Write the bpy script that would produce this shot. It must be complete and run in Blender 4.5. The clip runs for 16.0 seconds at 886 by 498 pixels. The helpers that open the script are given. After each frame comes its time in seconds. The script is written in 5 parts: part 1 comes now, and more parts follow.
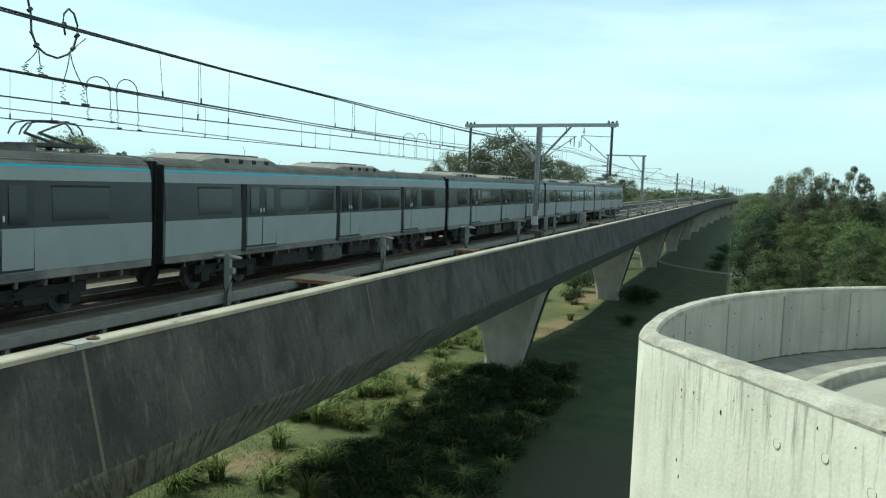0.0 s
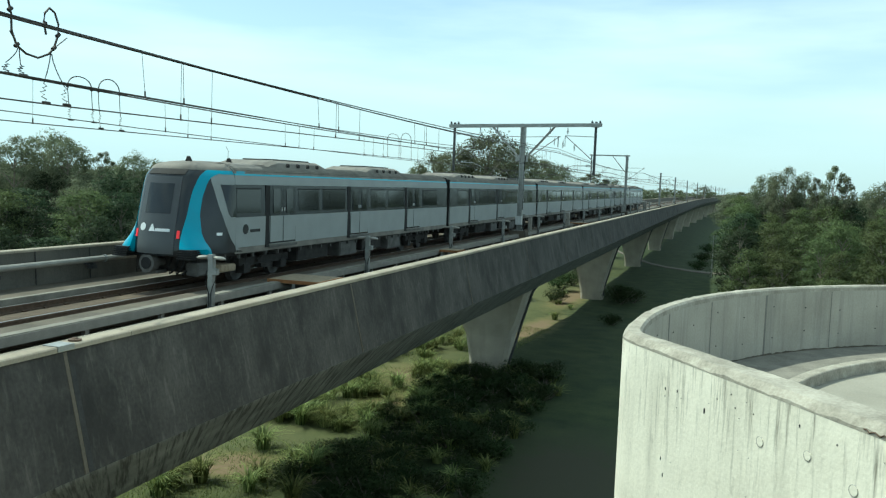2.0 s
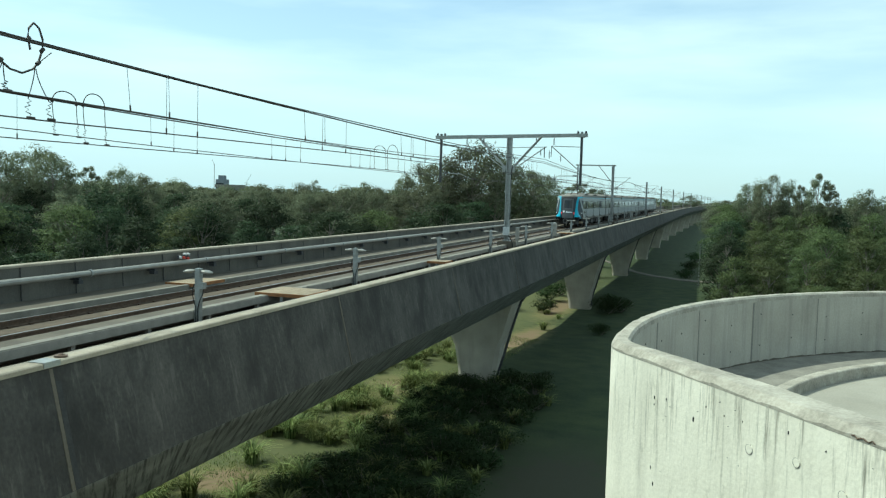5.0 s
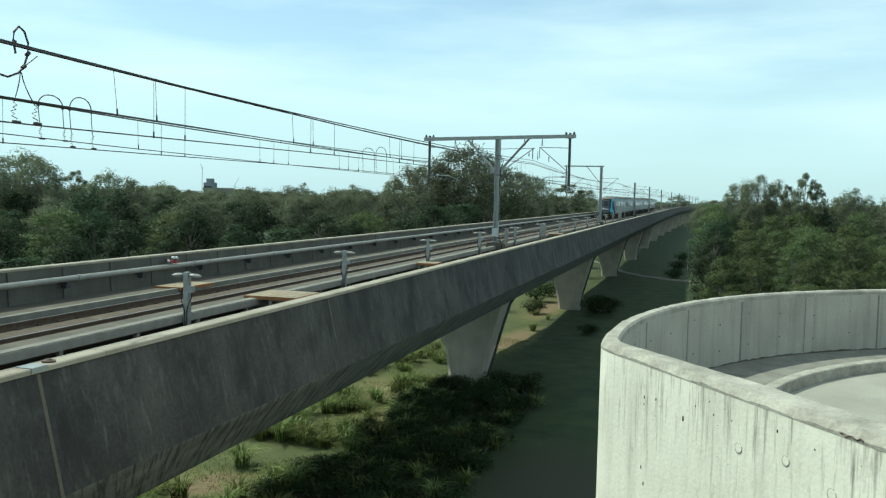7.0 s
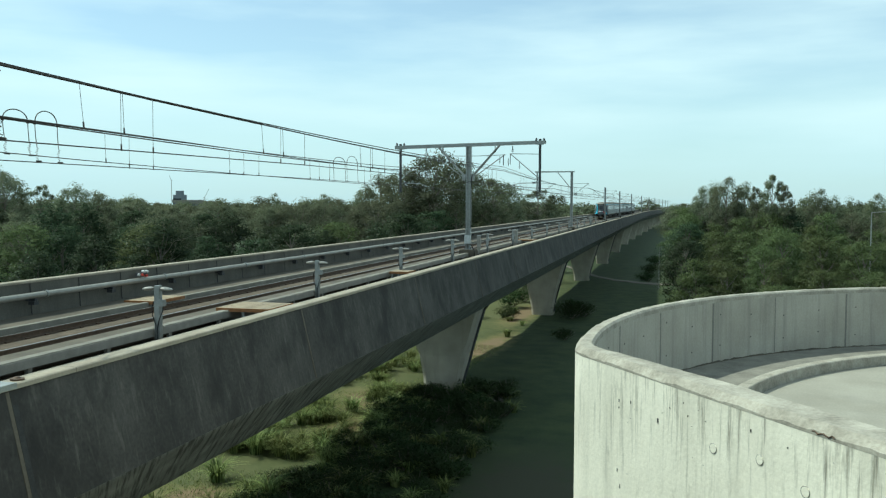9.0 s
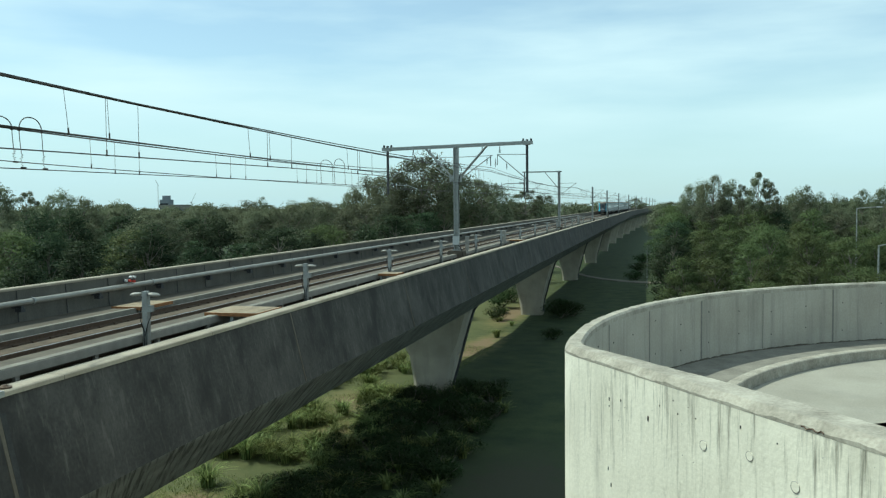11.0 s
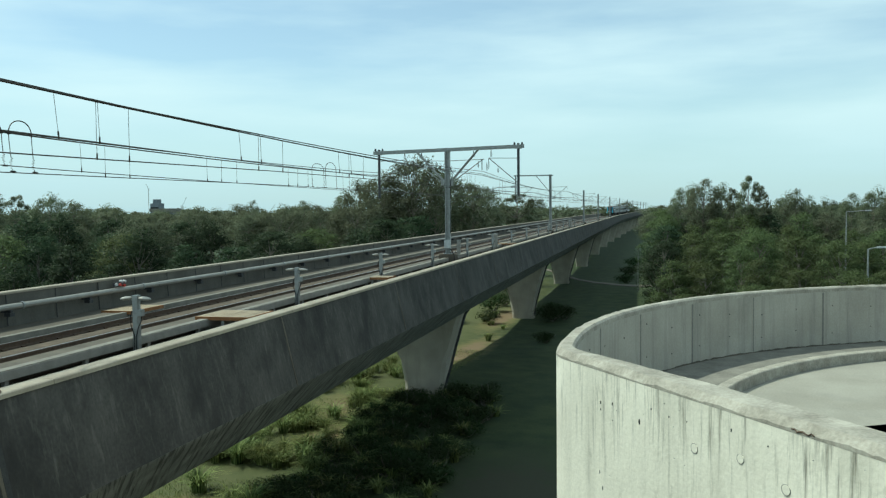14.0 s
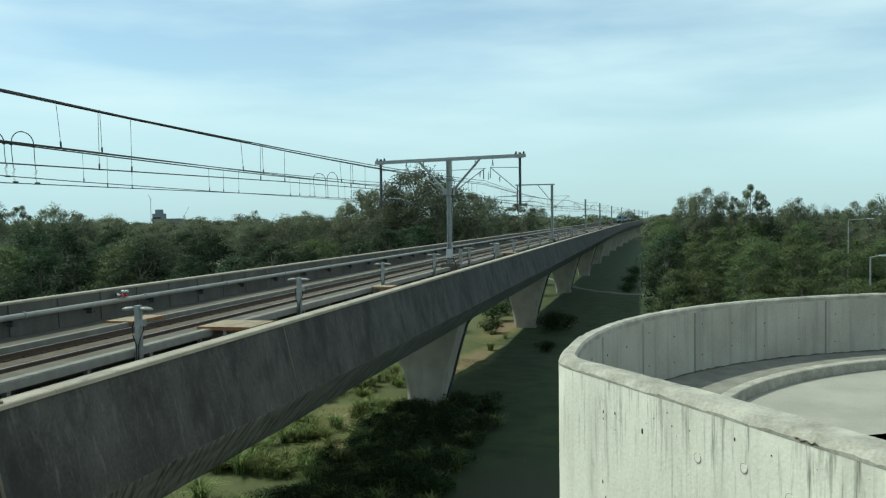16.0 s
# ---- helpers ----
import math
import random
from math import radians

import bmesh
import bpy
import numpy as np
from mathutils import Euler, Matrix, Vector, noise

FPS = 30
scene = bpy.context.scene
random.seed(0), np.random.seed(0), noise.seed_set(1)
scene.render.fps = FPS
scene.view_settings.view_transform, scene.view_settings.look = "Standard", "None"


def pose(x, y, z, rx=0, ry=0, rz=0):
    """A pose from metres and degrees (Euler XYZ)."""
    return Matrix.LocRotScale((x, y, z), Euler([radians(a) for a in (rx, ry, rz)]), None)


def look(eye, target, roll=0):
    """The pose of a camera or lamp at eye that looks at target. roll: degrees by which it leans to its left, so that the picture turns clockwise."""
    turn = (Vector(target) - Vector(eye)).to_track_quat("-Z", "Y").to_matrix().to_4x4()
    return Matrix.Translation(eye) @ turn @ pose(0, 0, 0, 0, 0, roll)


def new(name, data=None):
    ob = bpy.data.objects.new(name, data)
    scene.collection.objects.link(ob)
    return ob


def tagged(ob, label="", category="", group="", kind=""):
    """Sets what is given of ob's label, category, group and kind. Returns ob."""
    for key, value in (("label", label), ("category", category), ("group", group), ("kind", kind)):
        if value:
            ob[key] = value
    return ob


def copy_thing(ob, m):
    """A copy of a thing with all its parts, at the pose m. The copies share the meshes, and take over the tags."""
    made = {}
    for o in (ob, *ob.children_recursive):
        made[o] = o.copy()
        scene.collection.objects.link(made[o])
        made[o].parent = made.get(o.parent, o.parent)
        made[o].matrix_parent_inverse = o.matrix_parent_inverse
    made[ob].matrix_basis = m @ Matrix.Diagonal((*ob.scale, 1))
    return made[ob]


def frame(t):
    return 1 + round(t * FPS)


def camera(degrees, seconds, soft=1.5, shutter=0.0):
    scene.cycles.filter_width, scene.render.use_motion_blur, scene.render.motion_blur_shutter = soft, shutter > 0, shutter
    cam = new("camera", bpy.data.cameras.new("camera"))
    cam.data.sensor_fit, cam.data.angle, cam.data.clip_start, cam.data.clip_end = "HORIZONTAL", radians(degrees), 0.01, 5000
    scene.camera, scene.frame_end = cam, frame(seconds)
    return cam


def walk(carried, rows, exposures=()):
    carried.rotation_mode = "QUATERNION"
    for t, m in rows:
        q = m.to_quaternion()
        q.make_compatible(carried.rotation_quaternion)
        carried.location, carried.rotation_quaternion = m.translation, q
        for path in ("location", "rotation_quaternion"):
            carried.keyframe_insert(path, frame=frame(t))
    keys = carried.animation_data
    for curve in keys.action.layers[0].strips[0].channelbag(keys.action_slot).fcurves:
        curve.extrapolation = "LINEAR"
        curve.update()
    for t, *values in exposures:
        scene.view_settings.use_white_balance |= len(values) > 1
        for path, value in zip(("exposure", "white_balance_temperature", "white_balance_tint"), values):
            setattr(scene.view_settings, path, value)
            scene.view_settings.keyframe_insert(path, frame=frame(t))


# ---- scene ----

# ------------------------------------------------------------------ camera
EYE = (0.0, 0.0, 11.6)
TURNS = [
    (0, 85.527, -2.278, 19.135), (0.5, 85.558, -2.250, 18.819), (1, 85.611, -2.315, 18.626),
    (1.5, 85.610, -2.396, 18.357), (2, 85.574, -2.199, 18.100), (2.5, 85.752, -2.353, 17.987),
    (3, 85.810, -2.191, 17.910), (3.5, 85.943, -1.957, 17.808), (4, 86.131, -1.888, 17.635),
    (6.5, 86.469, -1.260, 16.758), (7, 86.480, -1.259, 16.512), (7.5, 86.653, -0.897, 16.320),
    (8, 86.679, -0.935, 16.070), (8.5, 86.871, -0.421, 15.318), (9, 87.016, -0.207, 14.654),
    (11.5, 87.124, 0.568, 13.817), (12, 87.167, 0.279, 13.679), (12.5, 87.135, 0.198, 13.350),
    (13, 87.173, 0.539, 13.449), (13.5, 87.339, 0.572, 13.396), (14, 87.339, 0.567, 13.288),
    (14.5, 87.396, 0.566, 13.342), (15, 87.584, 0.669, 13.349), (15.5, 87.756, 0.569, 13.404),
    (16, 87.958, 0.721, 13.406)]
cam = camera(54.11, 16.0, 1.25)
walk(cam, [(t, pose(*EYE, rx, ry, rz)) for t, rx, ry, rz in TURNS],
     exposures=[(0, 0.33, 6200, -11), (4, 0.32, 6160, -11), (9, 0.16, 6150, -10), (13, 0.09, 6150, -10), (16, 0.02, 6150, -9)])

# ------------------------------------------------------------------ light
SUN_FROM = Vector((-0.56, 0.04, 0.82)).normalized()
world = bpy.data.worlds.new("sky")
scene.world = world
world.use_nodes = True
wn, wl = world.node_tree.nodes, world.node_tree.links
wn.clear()
sky = wn.new("ShaderNodeTexSky")
sky.sky_type, sky.sun_disc = 'NISHITA', False
sky.sun_elevation = math.asin(SUN_FROM.z)
sky.sun_rotation = math.atan2(SUN_FROM.x, SUN_FROM.y)
sky.altitude, sky.air_density, sky.dust_density, sky.ozone_density = 50, 1.0, 0.25, 2.2
coord = wn.new("ShaderNodeTexCoord")
stretch = wn.new("ShaderNodeMapping")
stretch.inputs["Rotation"].default_value = (0.05, -0.06, 0.5)
stretch.inputs["Scale"].default_value = (1.1, 1.1, 6.5)
streaks = wn.new("ShaderNodeTexNoise")
streaks.inputs["Scale"].default_value, streaks.inputs["Detail"].default_value = 1.7, 7
streaks.inputs["Roughness"].default_value = 0.5
cover = wn.new("ShaderNodeMapRange")
cover.inputs["From Min"].default_value, cover.inputs["From Max"].default_value = 0.38, 0.68
cover.inputs["To Min"].default_value, cover.inputs["To Max"].default_value = 0.25, 0.9
veil = wn.new("ShaderNodeMix")
veil.data_type = 'RGBA'
veil.inputs["B"].default_value = (6.9, 7.85, 8.35, 1)
back = wn.new("ShaderNodeBackground")
back.inputs["Strength"].default_value = 0.125
wout = wn.new("ShaderNodeOutputWorld")
wl.new(coord.outputs["Generated"], stretch.inputs["Vector"])
wl.new(stretch.outputs["Vector"], streaks.inputs["Vector"])
wl.new(streaks.outputs["Fac"], cover.inputs["Value"])
wl.new(cover.outputs["Result"], veil.inputs["Factor"])
wl.new(sky.outputs["Color"], veil.inputs["A"])
# pale haze that thickens towards the horizon
height, low_haze, haze = wn.new("ShaderNodeSeparateXYZ"), wn.new("ShaderNodeMapRange"), wn.new("ShaderNodeMix")
low_haze.inputs["From Min"].default_value, low_haze.inputs["From Max"].default_value = 0.0, 0.17
low_haze.inputs["To Min"].default_value, low_haze.inputs["To Max"].default_value = 0.75, 0.0
haze.data_type = 'RGBA'
haze.inputs["B"].default_value = (3.7, 5.1, 5.95, 1)
wl.new(coord.outputs["Generated"], height.inputs["Vector"])
wl.new(height.outputs["Z"], low_haze.inputs["Value"])
wl.new(low_haze.outputs["Result"], haze.inputs["Factor"])
wl.new(veil.outputs["Result"], haze.inputs["A"])
wl.new(haze.outputs["Result"], back.inputs["Color"])
wl.new(back.outputs["Background"], wout.inputs["Surface"])

sun_data = bpy.data.lights.new("sun", 'SUN')
sun_data.energy, sun_data.angle, sun_data.color = 3.6, radians(0.6), (1.0, 0.96, 0.88)
sun = new("sun", sun_data)
sun.matrix_world = look(SUN_FROM * 300, (0, 0, 0))


# ------------------------------------------------------------------ materials
def material(name, dark, light, scale=3.0, rough=0.8, metal=0.0, bump=0.15, fine=40.0, stretch_by=(1, 1, 1),
             random_tint=0.0, coords="Object", spec=0.3, detail=6, contrast=(0.35, 0.7)):
    """Two colours mixed by coarse and fine noise, with relief."""
    m = bpy.data.materials.new(name)
    m.use_nodes = True
    n, l = m.node_tree.nodes, m.node_tree.links
    b = n["Principled BSDF"]
    tc, mp = n.new("ShaderNodeTexCoord"), n.new("ShaderNodeMapping")
    mp.inputs["Scale"].default_value = stretch_by
    big, small = n.new("ShaderNodeTexNoise"), n.new("ShaderNodeTexNoise")
    big.inputs["Scale"].default_value, big.inputs["Detail"].default_value = scale, detail
    small.inputs["Scale"].default_value, small.inputs["Detail"].default_value = fine, 4
    mixn = n.new("ShaderNodeMix")
    mixn.inputs["Factor"].default_value = 0.35
    ramp = n.new("ShaderNodeMapRange")
    ramp.inputs["From Min"].default_value, ramp.inputs["From Max"].default_value = contrast
    col = n.new("ShaderNodeMix")
    col.data_type = 'RGBA'
    col.inputs["A"].default_value, col.inputs["B"].default_value = (*dark, 1), (*light, 1)
    l.new(tc.outputs[coords], mp.inputs["Vector"])
    l.new(mp.outputs["Vector"], big.inputs["Vector"])
    l.new(tc.outputs[coords], small.inputs["Vector"])
    l.new(big.outputs["Fac"], mixn.inputs["A"])
    l.new(small.outputs["Fac"], mixn.inputs["B"])
    l.new(mixn.outputs["Result"], ramp.inputs["Value"])
    l.new(ramp.outputs["Result"], col.inputs["Factor"])
    out = col.outputs["Result"]
    if random_tint:
        info, hsv = n.new("ShaderNodeObjectInfo"), n.new("ShaderNodeHueSaturation")
        val = n.new("ShaderNodeMapRange")
        val.inputs["To Min"].default_value, val.inputs["To Max"].default_value = 1 - random_tint, 1 + random_tint
        l.new(info.outputs["Random"], val.inputs["Value"])
        l.new(val.outputs["Result"], hsv.inputs["Value"])
        l.new(out, hsv.inputs["Color"])
        out = hsv.outputs["Color"]
    l.new(out, b.inputs["Base Color"])
    b.inputs["Roughness"].default_value, b.inputs["Metallic"].default_value = rough, metal
    b.inputs["Specular IOR Level"].default_value = spec
    if bump:
        bp = n.new("ShaderNodeBump")
        bp.inputs["Strength"].default_value, bp.inputs["Distance"].default_value = bump, 0.03
        l.new(mixn.outputs["Result"], bp.inputs["Height"])
        l.new(bp.outputs["Normal"], b.inputs["Normal"])
    return m


def streaked(m, amount, scale=2.5, tall=0.12, across=None, below=None, colour=(0.05, 0.05, 0.045), low=0.5, high=0.74, turn=0):
    """Rain streaks that run down a wall: noise stretched along z."""
    n, l = m.node_tree.nodes, m.node_tree.links
    b = n["Principled BSDF"]
    src = b.inputs["Base Color"].links[0].from_socket
    tc, mp, nz = n.new("ShaderNodeTexCoord"), n.new("ShaderNodeMapping"), n.new("ShaderNodeTexNoise")
    mp.inputs["Scale"].default_value = (scale if across is None else across, scale, tall)
    nz.inputs["Scale"].default_value, nz.inputs["Detail"].default_value, nz.inputs["Roughness"].default_value = 2.2, 8, 0.65
    rg, mx = n.new("ShaderNodeMapRange"), n.new("ShaderNodeMix")
    rg.inputs["From Min"].default_value, rg.inputs["From Max"].default_value = low, high
    rg.inputs["To Max"].default_value = amount
    mx.data_type = 'RGBA'
    mx.inputs["B"].default_value = (*colour, 1)
    rot = n.new("ShaderNodeMapping")
    rot.inputs["Rotation"].default_value = (0, 0, radians(turn))
    l.new(tc.outputs["Object"], rot.inputs["Vector"])
    l.new(rot.outputs["Vector"], mp.inputs["Vector"])
    l.new(mp.outputs["Vector"], nz.inputs["Vector"])
    l.new(nz.outputs["Fac"], rg.inputs["Value"])
    amount_of = rg.outputs["Result"]
    if below is not None:
        # drips that start under an edge and run out lower down, each to its own length
        sep, run_out, mul, jit = n.new("ShaderNodeSeparateXYZ"), n.new("ShaderNodeMapRange"), n.new("ShaderNodeMath"), n.new("ShaderNodeMath")
        l.new(tc.outputs["Object"], sep.inputs["Vector"])
        jit.operation, mul.operation = 'MULTIPLY_ADD', 'MULTIPLY'
        jit.inputs[1].default_value = 2.2
        l.new(nz.outputs["Fac"], jit.inputs[0])
        l.new(sep.outputs["Z"], jit.inputs[2])
        run_out.inputs["From Min"].default_value, run_out.inputs["From Max"].default_value = below - 0.15, below + 1.3
        l.new(jit.outputs["Value"], run_out.inputs["Value"])
        l.new(run_out.outputs["Result"], mul.inputs[0])
        l.new(amount_of, mul.inputs[1])
        amount_of = mul.outputs["Value"]
    l.new(amount_of, mx.inputs["Factor"])
    l.new(src, mx.inputs["A"])
    l.new(mx.outputs["Result"], b.inputs["Base Color"])
    return m


def leafy(name, dark, light, through_light=0.35):
    m = bpy.data.materials.new(name)
    m.use_nodes = True
    n, l = m.node_tree.nodes, m.node_tree.links
    n.clear()
    geo, info = n.new("ShaderNodeNewGeometry"), n.new("ShaderNodeObjectInfo")
    col, hsv = n.new("ShaderNodeMix"), n.new("ShaderNodeHueSaturation")
    col.data_type = 'RGBA'
    col.inputs["A"].default_value, col.inputs["B"].default_value = (*dark, 1), (*light, 1)
    hue, val = n.new("ShaderNodeMapRange"), n.new("ShaderNodeMapRange")
    hue.inputs["To Min"].default_value, hue.inputs["To Max"].default_value = 0.475, 0.515
    val.inputs["To Min"].default_value, val.inputs["To Max"].default_value = 0.75, 1.25
    d, t = n.new("ShaderNodeBsdfDiffuse"), n.new("ShaderNodeBsdfTranslucent")
    g, mx, mg, out = n.new("ShaderNodeBsdfGlossy"), n.new("ShaderNodeMixShader"), n.new("ShaderNodeMixShader"), n.new("ShaderNodeOutputMaterial")
    g.inputs["Roughness"].default_value = 0.5
    mx.inputs["Fac"].default_value, mg.inputs["Fac"].default_value = through_light, 0.012
    l.new(geo.outputs["Random Per Island"], col.inputs["Factor"])
    l.new(info.outputs["Random"], hue.inputs["Value"])
    l.new(info.outputs["Random"], val.inputs["Value"])
    l.new(col.outputs["Result"], hsv.inputs["Color"])
    l.new(hue.outputs["Result"], hsv.inputs["Hue"])
    l.new(val.outputs["Result"], hsv.inputs["Value"])
    l.new(hsv.outputs["Color"], d.inputs["Color"])
    l.new(hsv.outputs["Color"], t.inputs["Color"])
    l.new(d.outputs["BSDF"], mx.inputs[1])
    l.new(t.outputs["BSDF"], mx.inputs[2])
    l.new(mx.outputs["Shader"], mg.inputs[1])
    l.new(g.outputs["BSDF"], mg.inputs[2])
    l.new(mg.outputs["Shader"], out.inputs["Surface"])
    return m


def glow(name, colour, strength):
    m = bpy.data.materials.new(name)
    m.use_nodes = True
    b = m.node_tree.nodes["Principled BSDF"]
    b.inputs["Base Color"].default_value = (*colour, 1)
    b.inputs["Emission Color"].default_value, b.inputs["Emission Strength"].default_value = (*colour, 1), strength
    return m


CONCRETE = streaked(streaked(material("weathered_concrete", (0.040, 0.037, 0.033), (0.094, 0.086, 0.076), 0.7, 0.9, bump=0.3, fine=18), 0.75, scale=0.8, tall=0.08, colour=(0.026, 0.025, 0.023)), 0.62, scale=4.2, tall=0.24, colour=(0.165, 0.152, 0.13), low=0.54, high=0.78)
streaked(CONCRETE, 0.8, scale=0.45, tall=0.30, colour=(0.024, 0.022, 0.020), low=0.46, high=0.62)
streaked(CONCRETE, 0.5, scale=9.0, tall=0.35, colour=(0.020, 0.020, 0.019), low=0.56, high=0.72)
SOFFIT = streaked(material("streaked_soffit_concrete", (0.115, 0.116, 0.112), (0.25, 0.25, 0.24), 1.2, 0.9, bump=0.3), 0.92, scale=5.5, tall=0.12, across=0.2, colour=(0.040, 0.040, 0.038), low=0.47, high=0.60, turn=52)
CAP = material("pale_concrete_coping", (0.247, 0.212, 0.161), (0.399, 0.348, 0.270), 1.6, 0.9, bump=0.2, fine=30)
# Paler than the outer faces: bounced light put into the inner concrete's colour.
PARAPET_IN_BOUNCE = streaked(material("parapet_inner_bounce_concrete", (0.094, 0.086, 0.072), (0.166, 0.151, 0.126), 0.9, 0.9, bump=0.25, fine=22), 0.5, scale=1.5, tall=0.12, colour=(0.07, 0.066, 0.058))
DECK = material("deck_concrete", (0.076, 0.065, 0.050), (0.149, 0.126, 0.096), 1.1, 0.9, bump=0.25, fine=20)
BALLAST = material("track_bed", (0.067, 0.052, 0.038), (0.143, 0.108, 0.076), 3.0, 0.95, bump=0.5, fine=30)
PIER = streaked(material("pier_concrete", (0.314, 0.285, 0.232), (0.470, 0.420, 0.344), 0.8, 0.85, bump=0.15), 0.35, scale=0.8, tall=0.1, colour=(0.157, 0.150, 0.120))
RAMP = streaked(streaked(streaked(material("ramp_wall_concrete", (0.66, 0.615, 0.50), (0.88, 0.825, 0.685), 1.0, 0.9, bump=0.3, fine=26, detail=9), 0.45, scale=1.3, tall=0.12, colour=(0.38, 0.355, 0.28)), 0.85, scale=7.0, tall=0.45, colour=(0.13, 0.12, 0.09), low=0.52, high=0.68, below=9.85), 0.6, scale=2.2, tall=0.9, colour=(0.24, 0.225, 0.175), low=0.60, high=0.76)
RAMPTOP = material("ramp_coping", (0.19, 0.17, 0.135), (0.46, 0.425, 0.35), 3.2, 0.95, bump=0.6, fine=26, detail=10, contrast=(0.3, 0.68))
SLAB = streaked(material("ramp_slab", (0.25, 0.23, 0.185), (0.37, 0.345, 0.285), 0.8, 0.9, bump=0.2, fine=30, detail=9), 0.35, scale=0.5, tall=0.5, colour=(0.18, 0.17, 0.15))
# Same concrete as the outer wall, darkened to paint in the inner face's shade.
RAMPIN_SHADE = streaked(material("ramp_inner_shade_concrete", (0.34, 0.31, 0.255), (0.47, 0.435, 0.365), 1.1, 0.9, bump=0.25, fine=30), 0.5, scale=2.2, tall=0.15, colour=(0.14, 0.135, 0.12))
KERB = material("walkway_kerb_concrete", (0.15, 0.138, 0.115), (0.265, 0.248, 0.207), 2.2, 0.9, bump=0.25, fine=24)
STAINED = material("stained_joint", (0.17, 0.16, 0.14), (0.25, 0.235, 0.205), 5, 0.95)
JOINT = material("dark_joint", (0.03, 0.03, 0.03), (0.06, 0.058, 0.055), 8, 0.95)
RAIL = material("rusty_rail", (0.075, 0.052, 0.036), (0.15, 0.10, 0.07), 9, 0.65, 0.3)
RAILTOP = material("worn_rail_head", (0.35, 0.33, 0.31), (0.5, 0.48, 0.46), 9, 0.3, 0.9)
STEEL = material("galvanised_steel", (0.255, 0.262, 0.250), (0.395, 0.400, 0.382), 6, 0.5, 0.65, bump=0.05)
DARKSTEEL = material("dark_steel", (0.05, 0.052, 0.055), (0.10, 0.10, 0.105), 8, 0.55, 0.5)
WIRE = material("copper_wire", (0.05, 0.046, 0.042), (0.09, 0.08, 0.072), 10, 0.6, 0.6, bump=0)
PIPE = material("grey_pipe", (0.252, 0.240, 0.213), (0.352, 0.330, 0.290), 3, 0.5, 0.2)
BOARD = material("weathered_board", (0.22, 0.16, 0.10), (0.40, 0.34, 0.245), 2.5, 0.85, bump=0.3, stretch_by=(1, 6, 1))
RUST = material("rusty_angle_steel", (0.20, 0.085, 0.035), (0.36, 0.18, 0.075), 7, 0.85, 0.1)
PALE = material("pale_equipment", (0.42, 0.43, 0.42), (0.56, 0.57, 0.56), 6, 0.5)
BODY = material("train_light_grey_paint", (0.245, 0.263, 0.258), (0.290, 0.310, 0.304), 1.4, 0.55, bump=0.02, spec=0.3)
BAND = material("train_dark_band", (0.022, 0.026, 0.030), (0.034, 0.038, 0.043), 1.5, 0.22, bump=0.0, spec=0.4)
ROOF = material("train_roof_grey", (0.13, 0.12, 0.105), (0.27, 0.25, 0.215), 1.6, 0.75, bump=0.15, detail=9)
TEAL = material("teal_paint", (0.000, 0.253, 0.368), (0.000, 0.310, 0.437), 2, 0.3, bump=0.0, spec=0.5)
CYAN = material("cyan_stripe", (0.03, 0.38, 0.52), (0.04, 0.44, 0.58), 2, 0.35, bump=0.0)
UNDER = material("underframe_grime", (0.018, 0.017, 0.016), (0.05, 0.046, 0.042), 4, 0.85)
UNDERBOX = material("underframe_box", (0.055, 0.054, 0.05), (0.16, 0.155, 0.145), 3, 0.7)
RUBBER = material("black_rubber", (0.012, 0.012, 0.012), (0.022, 0.022, 0.022), 8, 0.8)
GLASS = material("tinted_glass", (0.012, 0.015, 0.017), (0.016, 0.020, 0.022), 2, 0.08, bump=0.0, spec=0.45)
CABGREY = material("cab_dark_grey_paint", (0.045, 0.048, 0.050), (0.060, 0.063, 0.066), 2, 0.3, bump=0.0, spec=0.5)
TAILLIGHT = glow("tail_light", (0.75, 0.03, 0.04), 0.3)
WHITEMARK = material("white_marking", (0.7, 0.72, 0.72), (0.8, 0.82, 0.82), 6, 0.5)
REDSIG = material("red_signal_paint", (0.42, 0.04, 0.03), (0.55, 0.06, 0.04), 6, 0.5)
BARK = material("grey_bark", (0.12, 0.10, 0.085), (0.28, 0.25, 0.21), 5, 0.9, stretch_by=(2, 2, 0.4))
LEAF_EUC = leafy("eucalypt_leaves", (0.088, 0.104, 0.064), (0.166, 0.188, 0.115), 0.47)
LEAF_DARK = leafy("casuarina_leaves", (0.026, 0.043, 0.024), (0.055, 0.080, 0.040), 0.42)
LEAF_GREEN = leafy("fresh_green_leaves", (0.058, 0.080, 0.034), (0.122, 0.154, 0.064), 0.47)
BLADES = leafy("strappy_grass", (0.040, 0.068, 0.018), (0.30, 0.34, 0.13), 0.35)
# these dark greens also stand in for deep shade in the planted bed
SHRUB = leafy("shade_dark_shrub_leaves", (0.027, 0.047, 0.018), (0.058, 0.086, 0.033), 0.3)
GRASS = material("mown_grass", (0.015, 0.029, 0.009), (0.055, 0.070, 0.023), 0.6, 0.95, bump=0.6, fine=11, coords="Object", detail=9)


